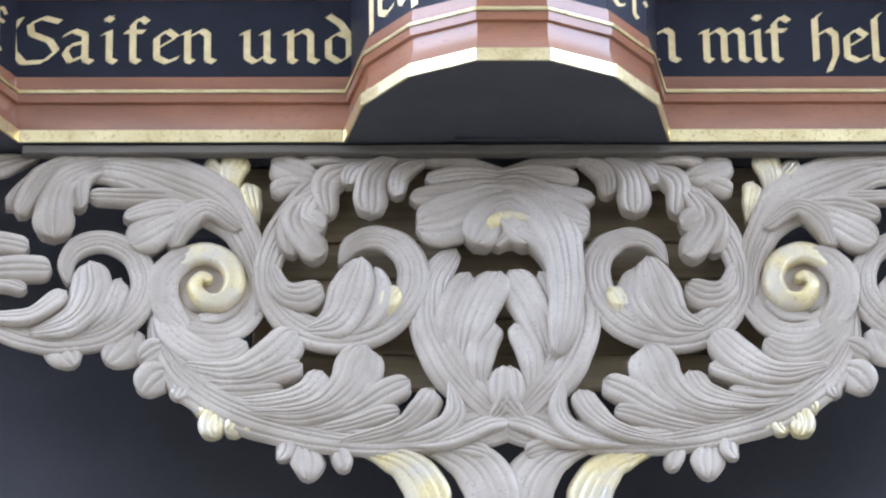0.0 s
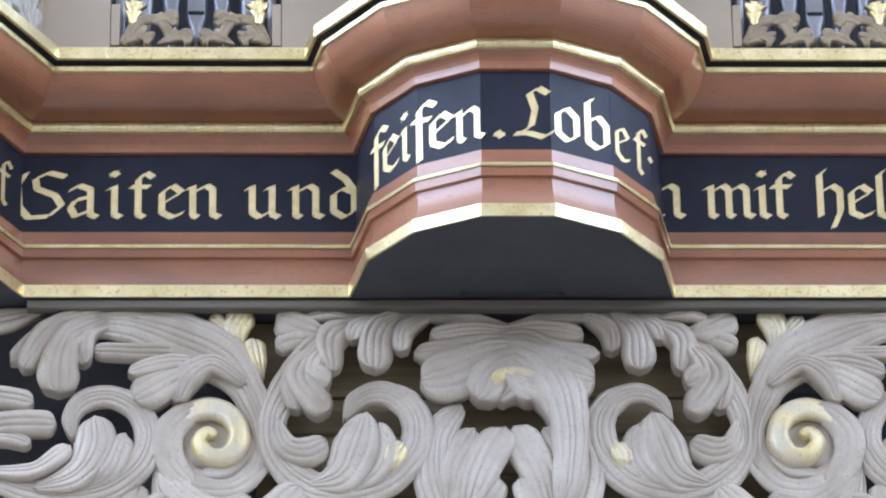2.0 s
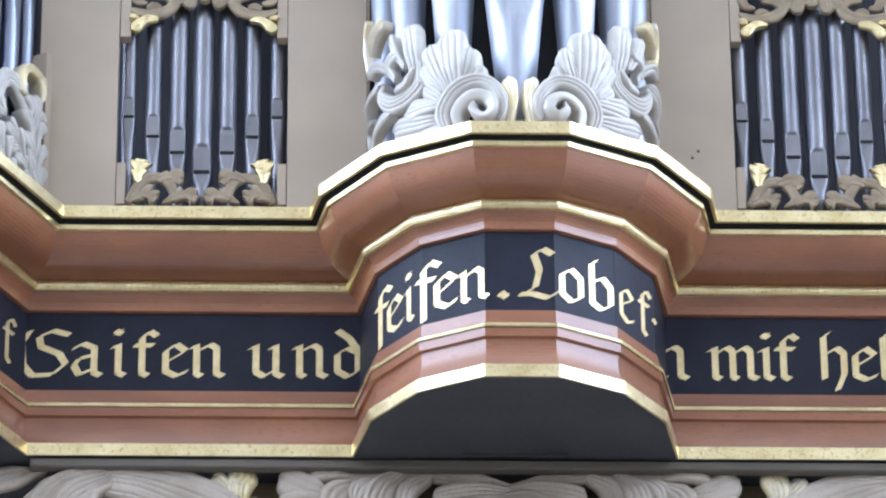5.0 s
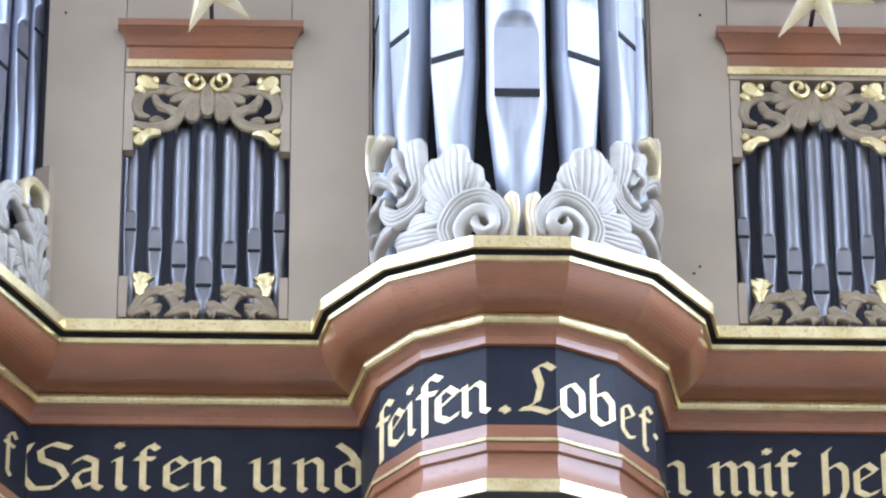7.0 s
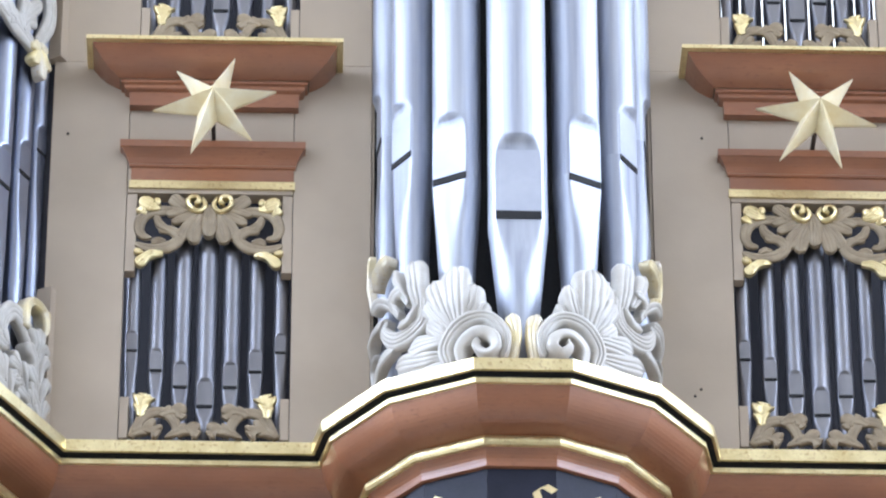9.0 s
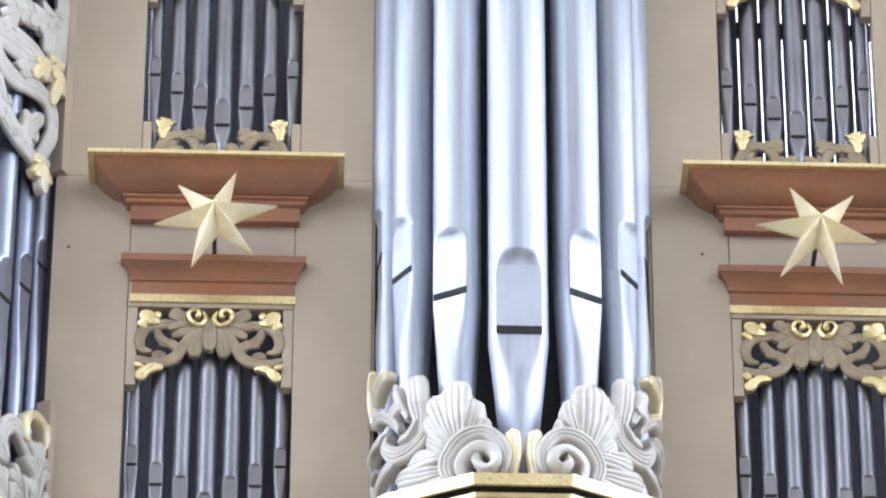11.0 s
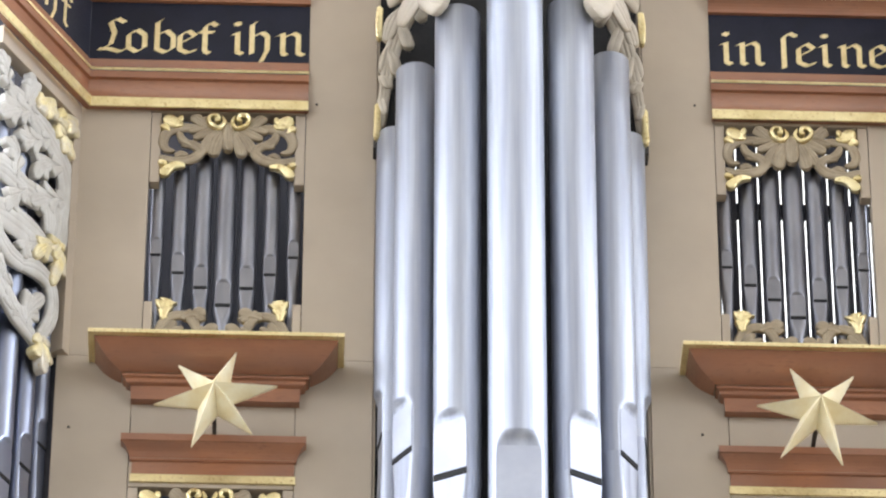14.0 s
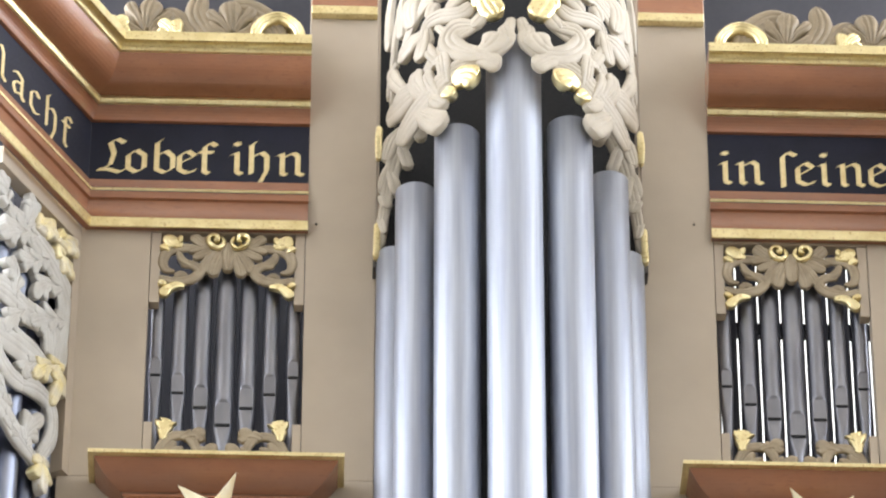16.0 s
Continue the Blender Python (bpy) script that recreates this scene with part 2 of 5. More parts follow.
low_cornice = cornice("lettered_cornice", "terracotta red moulded cornice with gilt fillets and a blue-black lettered frieze", LOW_LINE, 8.228, 1.0, 0)
up_cornice = cornice("lettered_cornice", "red and gilt upper cornice with lettered dark frieze over the pipe flat", UP_LEFT, 11.285, 0.93, 1)
up_cornice_b = cornice("lettered_cornice", "red and gilt upper cornice with lettered dark frieze over the pipe flat", UP_RIGHT, 11.290, 0.93, 1)

box_part("ledge_board", DULL_OAK, low_cornice, -1.345, 1.345, 0.012, 0.05, 8.200, 8.226, bevel=0.003, label="dull brown ledge under the gilt fillet")

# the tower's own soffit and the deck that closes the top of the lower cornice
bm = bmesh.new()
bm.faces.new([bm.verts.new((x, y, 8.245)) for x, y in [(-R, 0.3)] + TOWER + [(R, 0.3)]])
part("tower_soffit", bm, DARK_SHADE, low_cornice, "underside of the round tower, its shade put in as near-black")
bm = bmesh.new()
q = offset_path(LOW_LINE, 0.1)
bm.faces.new([bm.verts.new((*p, 8.936)) for p in [(-1.9, 0.6)] + [tuple(v) for v in q] + [(1.9, 0.6)]])
part("deck", bm, BEIGE, low_cornice)


# ---- case wall with the four openings for the small pipes ----
FLATS = {"low": (-1.130, -0.645, 9.056, 9.880), "up": (-1.108, -0.634, 10.428, 11.275)}


def case_wall(side):
    c = thing("case_wall", "smooth beige painted organ case wall around the pipe openings", "panel", "case walls", "structure")
    s = -1 if side < 0 else 1

    def board(name, x0, x1, z0, z1, y0=WALL_Y, y1=WALL_Y + 0.05, bevel=0.0015):
        a, b = sorted((s * x0, s * x1))
        return box_part(name, BEIGE, c, a, b, y0, y1, z0, z1, bevel=bevel)

    inner, outer = 0.414, 1.36
    for (x0, x1, z0, z1), nxt, bot in ((FLATS["low"], 10.36, 8.9), (FLATS["up"], 12.9, 10.36)):
        xa, xb = -x1, -x0
        top = min(nxt, 11.30)
        board("stile", inner, xa - 0.002, bot, nxt)
        board("stile", xb + 0.002, outer, bot, top)
        board("rail", xa, xb, bot, z0 - 0.006)
        board("rail", xa, xb, z1 + 0.014, top)
        # blocks beside the carvings that narrow the opening
        for lo, hi, w in ((z0, z0 + 0.138, 0.026), (z1 - 0.258, z1 + 0.012, 0.030)):
            board("block", xa, xa + w, lo, hi, WALL_Y + 0.002, WALL_Y + 0.04)
            board("block", xb - w, xb, lo, hi, WALL_Y + 0.002, WALL_Y + 0.04)
    # its return into the case beside the tower
    bm = bmesh.new()
    box(bm, *sorted((s * 0.406, s * 0.413)), WALL_Y + 0.006, 0.14, 8.9, 12.9)
    part("stile_return", bm, BEIGE, c)
    return c


case_wall(-1), case_wall(1)
# the dim inside of the case is put into this back's near-black colour
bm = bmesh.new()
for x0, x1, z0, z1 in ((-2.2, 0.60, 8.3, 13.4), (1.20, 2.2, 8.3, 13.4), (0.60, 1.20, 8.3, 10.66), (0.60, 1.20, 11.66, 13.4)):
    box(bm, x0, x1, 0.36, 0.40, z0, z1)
tagged(part("case_back", bm, DARK_SHADE), "inside back of the organ case, near-black for its shade, with one open bay", "panel", kind="structure")
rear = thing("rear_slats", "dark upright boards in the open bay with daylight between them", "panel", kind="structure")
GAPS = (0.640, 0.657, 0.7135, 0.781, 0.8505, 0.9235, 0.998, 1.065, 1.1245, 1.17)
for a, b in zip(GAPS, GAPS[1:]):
    box_part("slat", DARK_SHADE, rear, a + 0.0027, b - 0.0027, 0.20, 0.215, 10.45, 11.5, bevel=0.001)
box_part("rail", DARK_SHADE, rear, 0.63, 1.18, 0.216, 0.24, 11.075, 11.125, bevel=0.002)
# sheet coloured as the deep shade of the hollow below the case
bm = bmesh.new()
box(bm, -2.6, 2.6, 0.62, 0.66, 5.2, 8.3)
tagged(part("lower_case_back", bm, DARK_SHADE), "near-black sheet that stands for the unlit hollow behind the carved screen", "panel", kind="structure")
# near-black boards carry the shade under the case in their colour
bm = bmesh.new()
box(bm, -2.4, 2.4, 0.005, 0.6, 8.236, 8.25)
tagged(part("case_floor", bm, DARK_SHADE), "boards under the organ case, underside shade put in as near-black", "panel", kind="structure")


# ---- organ pipes ----
def pipe(name, label, r, z_toe, z_mouth, z_top, x, y, turn=0.0, body=TIN, lip_h=None, group="", toe=0.34, seg=40):
    """One flue pipe: conical foot, flattened lower lip, dark mouth, arched upper lip, plain body."""
    p = thing(name, label, "organ pipe", group)
    lip_h = lip_h or r * 3.0
    slot = r * 0.30
    f = 0.64

    def surface(rows, nm, mat):
        bm = bmesh.new()
        grid = []
        for z, rad, flat in rows:
            ring = []
            for i in range(seg):
                a = 2 * math.pi * i / seg - math.pi / 2
                px, py = rad * math.cos(a), rad * math.sin(a)
                ring.append(bm.verts.new((px, max(py, -flat * r), z)))
            grid.append(ring)
        for a, b in zip(grid, grid[1:]):
            for i in range(seg):
                j = (i + 1) % seg
                bm.faces.new((a[i], a[j], b[j], b[i]))
        return part(nm, bm, mat, p, smooth=True)

    rows = [(z_mouth, r, f), (z_mouth + lip_h * 0.02, r, f)]
    for i in range(1, 5):
        rows.append((z_mouth + lip_h * 0.75 * i / 4, r, f))
    for i in range(1, 6):
        s = i / 5
        rows.append((z_mouth + lip_h * (0.75 + 0.25 * s), r, f + (1.0 - f) * (1 - math.sqrt(max(0, 1 - s * s)))))
    rows.append((z_mouth + lip_h * 1.02, r, 1.2))
    n = 6
    for i in range(1, n + 1):
        rows.append((z_mouth + lip_h + (z_top - z_mouth - lip_h) * i / n, r, 1.2))
    rows += [(z_top, r * 0.94, 1.2), (z_top - 0.02, r * 0.93, 1.2)]
    shank = surface(rows, "body", body)
    foot = [(z_mouth, r * 1.0, f), (z_mouth - slot * 1.2, r * 1.005, f)]
    for i in range(1, 15):
        s = i / 14
        z = z_mouth - slot * 1.2 + (z_toe - z_mouth + slot * 1.2) * s
        foot.append((z, r * (1.0 + (toe - 1.0) * s), f if s < 0.1 else min(1.2, f + 1.1 * (s - 0.1))))
    foot = [(z, rad, min(flat, 1.2)) for z, rad, flat in foot]
    surface(foot, "foot", body)
    # burnished upper lip plate with a round head, and the black mouth under it
    w = r * math.sqrt(1 - f * f) * 0.985
    bm = bmesh.new()
    out = [(-w, z_mouth + 0.001), (w, z_mouth + 0.001)] + [(w * math.cos(a), z_mouth + lip_h * 0.72 + lip_h * 0.25 * math.sin(a)) for a in [math.pi * i / 14 for i in range(15)]]
    front = [bm.verts.new((a, -f * r - 0.0022, b)) for a, b in out]
    rear = [bm.verts.new((a * 1.03, -f * r + 0.004, b)) for a, b in out]
    bm.faces.new(front)
    for i in range(len(out)):
        j = (i + 1) % len(out)
        bm.faces.new((front[i], rear[i], rear[j], front[j]))
    bmesh.ops.recalc_face_normals(bm, faces=bm.faces)
    part("upper_lip", bm, LIP if body is TIN else body, shank)
    # black box on the lip: shade inside the open mouth, as colour
    box_part("mouth", BLACK_SHADE, shank, -w * 1.0, w * 1.0, -f * r - 0.003, -f * r + 0.01, z_mouth - slot, z_mouth)
    p.matrix_world = pose(x, y, 0, 0, 0, turn)
    return p


# seven bright pipes of the round tower
TOWER_PIPES = [(0, 0.086, 9.515, 11.72), (-29, 0.070, 9.680, 11.41), (29, 0.070, 9.680, 11.45), (-56, 0.062, 9.845, 11.27),
               (56, 0.062, 9.845, 11.33), (-83, 0.056, 10.03, 11.14), (83, 0.056, 10.03, 11.14)]
for a, r, zm, zt in TOWER_PIPES:
    q = 0.370
    pipe("organ_pipe", "tall polished tin organ pipe with arched upper lip", r, 8.95, zm + 0.066 * math.cos(radians(a)), zt + 0.03, -0.001 + (q - r * 0.2) * math.sin(radians(a)), -0.34 * math.cos(radians(a)) + 0.02,
         a, TIN, lip_h=r * 2.9, group="tower pipes", seg=56)
# black board: the dark void behind the tower pipes put into its colour
box_part("tower_back", BLACK_SHADE, None, -0.41, 0.41, 0.13, 0.15, 8.9, 12.9)
tagged(bpy.data.objects["tower_back"], "board behind the tower pipes, deep shade put into its black colour", "panel", kind="structure")


def flat_of_pipes(key, side, dz):
    x0, x1, z0, z1 = FLATS[key]
    mid = (x0 + x1) / 2
    w = (x1 - x0) / 2
    rise = [0.295, 0.225, 0.168, 0.10, 0.168, 0.225, 0.295]
    radii = [0.021, 0.024, 0.027, 0.030, 0.027, 0.024, 0.021]
    for i in range(7):
        u = (i - 3) / 3.0 * (w - 0.028)
        x = mid + u
        if side > 0:
            x = -mid + u
        zm = z0 + rise[i] + dz
        pipe("small_pipe", "small dull grey lead-tin pipe in an arched row", radii[i], z0 - 0.03, zm, z1 - 0.1 - 0.02 * abs(i - 3), x, WALL_Y + 0.05 + 0.012 * abs(i - 3) / 3,
             0, LEAD, lip_h=radii[i] * 2.9, group="flat pipes", seg=24, toe=0.5)


for side in (-1, 1):
    flat_of_pipes("low", side, 0.03)
    flat_of_pipes("up", side, 0.054)


# ---- bracket mouldings and stars ----
def moulding_block(name, label, cx, half, strips, parent_group, out=0.03):
    """A short straight moulding with returned ends on the case wall."""
    c = thing(name, label, "moulding", parent_group)
    path = [(cx - half, WALL_Y + 0.03), (cx - half, WALL_Y - out), (cx + half, WALL_Y - out), (cx + half, WALL_Y + 0.03)]
    for nm, mt, prof in strips:
        bm = bmesh.new()
        sweep(bm, path, prof, caps=False)
        if nm in ("top", "gilt_top"):
            d, z = prof[-1]
            bm.faces.new([bm.verts.new((*p, z)) for p in offset_path(path, d)])
        if nm in ("gilt_foot", "foot"):
            d, z = prof[0]
            bm.faces.new([bm.verts.new((*p, z)) for p in offset_path(path, d)])
        bmesh.ops.recalc_face_normals(bm, faces=bm.faces)
        part(nm, bm, mt, c)
    return c


for s in (-1, 1):
    cx = s * 0.882
    z = 9.908
    moulding_block("cap_moulding", "small red cap moulding with gilt foot above the carved pipe opening", cx, 0.243, [
        ("gilt_foot", GOLD, [(-0.002, z), (0.0, z), (0.0, z + 0.026), (-0.004, z + 0.027)]),
        ("frieze", RED, [(-0.004, z + 0.026), (-0.004, z + 0.072), (0.002, z + 0.074), (0.003, z + 0.080)]),
        ("hollow", RED, arc(0.003, z + 0.081, 0.026, z + 0.125, 0.004, 5)),
        ("top", RED, [(0.026, z + 0.125), (0.030, z + 0.127), (0.030, z + 0.150), (0.028, z + 0.151)]),
    ], "cap mouldings", 0.008)
    z = 10.186
    moulding_block("star_shelf", "red moulded shelf with gilt top edge carrying the upper pipes", cx, 0.250, [
        ("foot", RED, [(0.0, z), (0.002, z + 0.046), (0.012, z + 0.050)]),
        ("bead", RED, [(0.012, z + 0.050), (0.016, z + 0.053), (0.017, z + 0.062), (0.026, z + 0.066), (0.027, z + 0.074)]),
        ("hollow", RED, arc(0.030, z + 0.075, 0.112, z + 0.148, -0.010, 10)),
        ("gilt_top", GOLD, [(0.112, z + 0.148), (0.130, z + 0.149), (0.130, z + 0.162), (0.12, z + 0.163)]),
    ], "star shelves")


def star(x, z, y, rays):
    """Six-pointed gilt star with a ridge down every ray, on a short iron pin. rays: (angle, length) of each ray."""
    st = thing("gilt_star", "six-pointed gilded wooden star on an iron pin", "star", "stars", at=(x, y, z))
    bm = bmesh.new()
    peak, back = bm.verts.new((0, -0.09, 0)), bm.verts.new((0, 0.012, 0))
    ring, rear = [], []
    for i, (a, reach) in enumerate(rays):
        nxt = rays[(i + 1) % 6][0] + (360 if i == 5 else 0)
        for ang, rr in ((a, reach), ((a + nxt) / 2, 0.058)):
            c = Vector((rr * math.cos(radians(ang)), 0, rr * math.sin(radians(ang))))
            ring.append(bm.verts.new(c + Vector((0, -0.004, 0))))
            rear.append(bm.verts.new(c + Vector((0, 0.006, 0))))
    for i in range(12):
        j = (i + 1) % 12
        bm.faces.new((peak, ring[i], ring[j]))
        bm.faces.new((ring[i], rear[i], rear[j], ring[j]))
        bm.faces.new((back, rear[j], rear[i]))
    bmesh.ops.recalc_face_normals(bm, faces=bm.faces)
    part("star_body", bm, STAR, st)
    box_part("pin", IRON, st, -0.006, 0.006, 0.0, -y + WALL_Y + 0.002, -0.006, 0.006)
    return st


star(-0.881, 10.087, -0.15, ((15, 0.190), (70, 0.178), (133, 0.160), (188, 0.178), (250, 0.182), (313, 0.168)))
star(0.892, 10.085, -0.15, ((-12, 0.176), (50, 0.170), (117, 0.172), (174, 0.182), (234, 0.200), (289, 0.196)))


# old nail heads and knots in the case wall
for x, z in ((0.538, 9.245), (0.520, 9.222), (-1.312, 10.10), (0.565, 10.12), (-0.600, 11.33), (0.575, 11.36)):
    bm = bmesh.new()
    bmesh.ops.create_cone(bm, cap_ends=True, segments=10, radius1=0.005, radius2=0.003, depth=0.006, matrix=pose(x, WALL_Y - 0.001, z, 90))
    tagged(part("nail_head", bm, IRON), "small dark nail head in the beige case wall", "nail", "nail heads")


# ---- higher cornice ends beside the tower head ----
for s in (-1, 1):
    c = thing("high_cornice", "start of the higher red and gilt cornice beside the tower", "cornice", "high cornices")
    a, b = sorted((s * 0.418, s * 0.628))
    z = 12.165
    for nm, mt, d0, d1, h0, h1 in (("gilt_fillet", GOLD, 0, 0.03, 0, 0.035), ("hollow", RED, 0, 0.024, 0.035, 0.14), ("gilt_bead", GOLD, 0, 0.03, 0.14, 0.165), ("band", RED, 0, 0.02, 0.165, 0.5)):
        box_part(nm, mt, c, a, b, WALL_Y - d1, WALL_Y, z + h0, z + h1, bevel=0.002)


# ---- carving ----
FULL = 1.22      # how full the lobes are

def spline(pts, n):
    """A smooth line through the points (Catmull-Rom)."""
    p = [Vector(q) for q in pts]
    p = [2 * p[0] - p[1]] + p + [2 * p[-1] - p[-2]]
    out = []
    m = len(p) - 3
    for k in range(n + 1):
        s = k / n * m
        i = min(int(s), m - 1)
        t = s - i
        a, b, c, d = p[i:i + 4]
        out.append(0.5 * ((2 * b) + (c - a) * t + (2 * a - 5 * b + 4 * c - d) * t * t + (3 * b - a - 3 * c + d) * t ** 3))
    return out


def frond(pieces, put, pts, w, flutes=3, high=0.25, base=0.18, n=None, tip=0.25, root=0.0, m=None, tilt=0.0, fade=0.0, sink=0.0, deep=0.20):
    """One carved blade: a grooved, flat-topped strip along a line in the carving's own units. w: half widths along it."""
    bm = bmesh.new()
    n = n or max(22, 9 * (len(pts) - 1))
    line = spline(pts, n)
    m = m or (flutes * 8)
    phase = random.uniform(-0.08, 0.08)
    grid = []
    for k, c in enumerate(line):
        s = k / n
        t = (line[min(k + 1, n)] - line[max(k - 1, 0)])
        t = t.normalized() if t.length > 1e-9 else Vector((1, 0))
        nn = Vector((-t.y, t.x))
        q = s * (len(w) - 1)
        i = min(int(q), len(w) - 2)
        f = q - i
        f = f * f * (3 - 2 * f)
        ww = w[i] + (w[i + 1] - w[i]) * f
        if tip and s > 1 - tip:
            e = (s - 1 + tip) / tip
            ww *= math.sqrt(max(0.0, 1 - e ** 2.7)) * 0.985 + 0.015
        if root and s < root:
            e = 1 - s / root
            ww *= math.sqrt(max(0.0, 1 - e * e)) * 0.97 + 0.03
        ww *= 1 + 0.05 * noise.noise(Vector((c.x * 2.3, c.y * 2.3, len(pieces))))
        end = 1 - 0.38 * max(0, (s - 0.72) / 0.28) ** 2
        rise = min(1.0, 1 - sink + s / 0.35 * sink) if sink else 1.0
        cut = deep * (1 - fade * min(1.0, s / 0.85)) if flutes > 1 else 0.0
        row = []
        for j in range(m + 1):
            v = 2 * j / m - 1
            q = math.sin(math.pi * flutes * (v + 1 + (phase + 0.10 * math.sin(5 * v)) * (1 - v * v)) / 2)
            ridge = 1 - math.exp(-(q / 0.42) ** 2)
            if abs(v) > 0.999:
                ridge = 1.0
            top = 0.80 + 0.20 * math.sqrt(max(0.0, 1 - v * v)) - 0.42 * abs(v) ** 6
            h = (base + high * end * top * (1 - cut * (1 - ridge)) + tilt * v * high) * rise
            u = c + nn * (ww * v)
            row.append(bm.verts.new(put(u.x, u.y, h)))
        grid.append([bm.verts.new(put(*(c - nn * (ww * 0.86)), 0.0))] + row + [bm.verts.new(put(*(c + nn * (ww * 0.86)), 0.0))])
    for a, b in zip(grid, grid[1:]):
        for j in range(len(a) - 1):
            bm.faces.new((a[j], a[j + 1], b[j + 1], b[j]))
    bm.faces.new(grid[-1])
    bm.faces.new(grid[0])
    pieces.append(bm)


def blades(pieces, put, *rows, high=0.3, deep=0.28):
    """Several grooved blades: each row is (points, half widths, grooves, how far it lies in front)."""
    for pts, w, flutes, base in rows:
        length = sum((Vector(b) - Vector(a)).length for a, b in zip(pts, pts[1:]))
        w = tuple(w[:-1]) + (w[-1] * 1.18,)
        base = max(0.04, 0.12 + (base - 0.2) * 1.9)
        frond(pieces, put, pts, w, flutes, high, base, tip=min(0.5, 0.06 + 1.0 * w[-1] / length), root=0.06, tilt=random.choice((-1, 1)) * random.uniform(0.15, 0.42), fade=0.45, sink=0.35, deep=deep)


def lobe(pieces, put, x, y, ang, length, width, bend=30.0, **kw):
    """A single leaf lobe: starts at a point, heads off at an angle (degrees, u right, v down), bends on its way."""
    pts = [(x, y)]
    a = radians(ang)
    step = length / 3
    for i in range(3):
        x += step * math.cos(a)
        y += step * math.sin(a)
        pts.append((x, y))
        a += radians(bend / 2)
    kw.setdefault("flutes", 3)
    kw.setdefault("tip", 0.34)
    kw.setdefault("tilt", random.uniform(-0.3, 0.3))
    kw.setdefault("fade", 0.25)
    kw.setdefault("sink", 0.35)
    kw["base"] = kw.get("base", 0.2) + random.uniform(-0.05, 0.06)
    width *= FULL
    frond(pieces, put, pts, (width * 0.5, width * 0.75, width * 0.98, width * 1.08), **kw)


def small_leaf(pieces, put, pts, w, lobes=3, sides=(1.0, 1.0), skew=0.9, notch=0.5, high=0.30, base=0.22, fine=3, q=9, tip=0.22):
    """A small acanthus leaf: midrib along the points, half widths w, scalloped into forward-swept lobes with veins that run out into them."""
    bm = bmesh.new()
    n = int(max(26, lobes * 16))
    line = spline(pts, n)
    odd = random.uniform(-0.12, 0.12)
    grid = []
    for k, c in enumerate(line):
        s = k / n
        t = line[min(k + 1, n)] - line[max(k - 1, 0)]
        t = t.normalized() if t.length > 1e-9 else Vector((1, 0))
        nn = Vector((-t.y, t.x))
        g = s * (len(w) - 1)
        i = min(int(g), len(w) - 2)
        f = g - i
        f = f * f * (3 - 2 * f)
        ww = w[i] + (w[i + 1] - w[i]) * f
        if s > 1 - tip:
            e = (s - 1 + tip) / tip
            ww *= math.sqrt(max(0.0, 1 - e * e)) * 0.98 + 0.02
        row = []
        for sg in (-1, 1):
            ph = lobes * s * (1 + 0.15 * s) + odd * sg + (0.22 if sg > 0 else 0.0)
            f1 = abs(math.sin(math.pi * ph)) ** 0.62
            f2 = abs(math.sin(math.pi * ph * fine)) ** 0.45
            grow = min(1.0, s / 0.22)
            half = ww * (sides[0] if sg < 0 else sides[1])
            out = half * (1 - notch * (1 - f1) * grow)
            ring = []
            for j in range(1, q + 1):
                r = j / q
                along = skew * half * r ** 1.4 * (0.35 + 0.65 * f1) * (1 - 0.8 * s * s)
                p = c + nn * (sg * out * r) + t * along
                h = base + high * (0.72 + 0.28 * math.sin(math.pi * min(1, r * 0.9)) - 0.30 * r ** 5 - 0.62 * (1 - f1) * r ** 0.7 * grow - 0.17 * (1 - f2) * r ** 0.5 * (1 - 0.6 * r)) * (1 - 0.25 * s * s)
                ring.append((p, h))
            row.append(ring)
        mid = (c, base + high * 0.62 * (1 - 0.25 * s * s))
        full = [(p, h) for p, h in reversed(row[0])] + [mid] + row[1]
        full = [(full[0][0], 0.0)] + full + [(full[-1][0], 0.0)]
        grid.append([bm.verts.new(put(p.x, p.y, h)) for p, h in full])
    for a, b in zip(grid, grid[1:]):
        for j in range(len(a) - 1):
            bm.faces.new((a[j], a[j + 1], b[j + 1], b[j]))
    bm.faces.new(grid[-1])
    bm.faces.new(grid[0])
    pieces.append(bm)


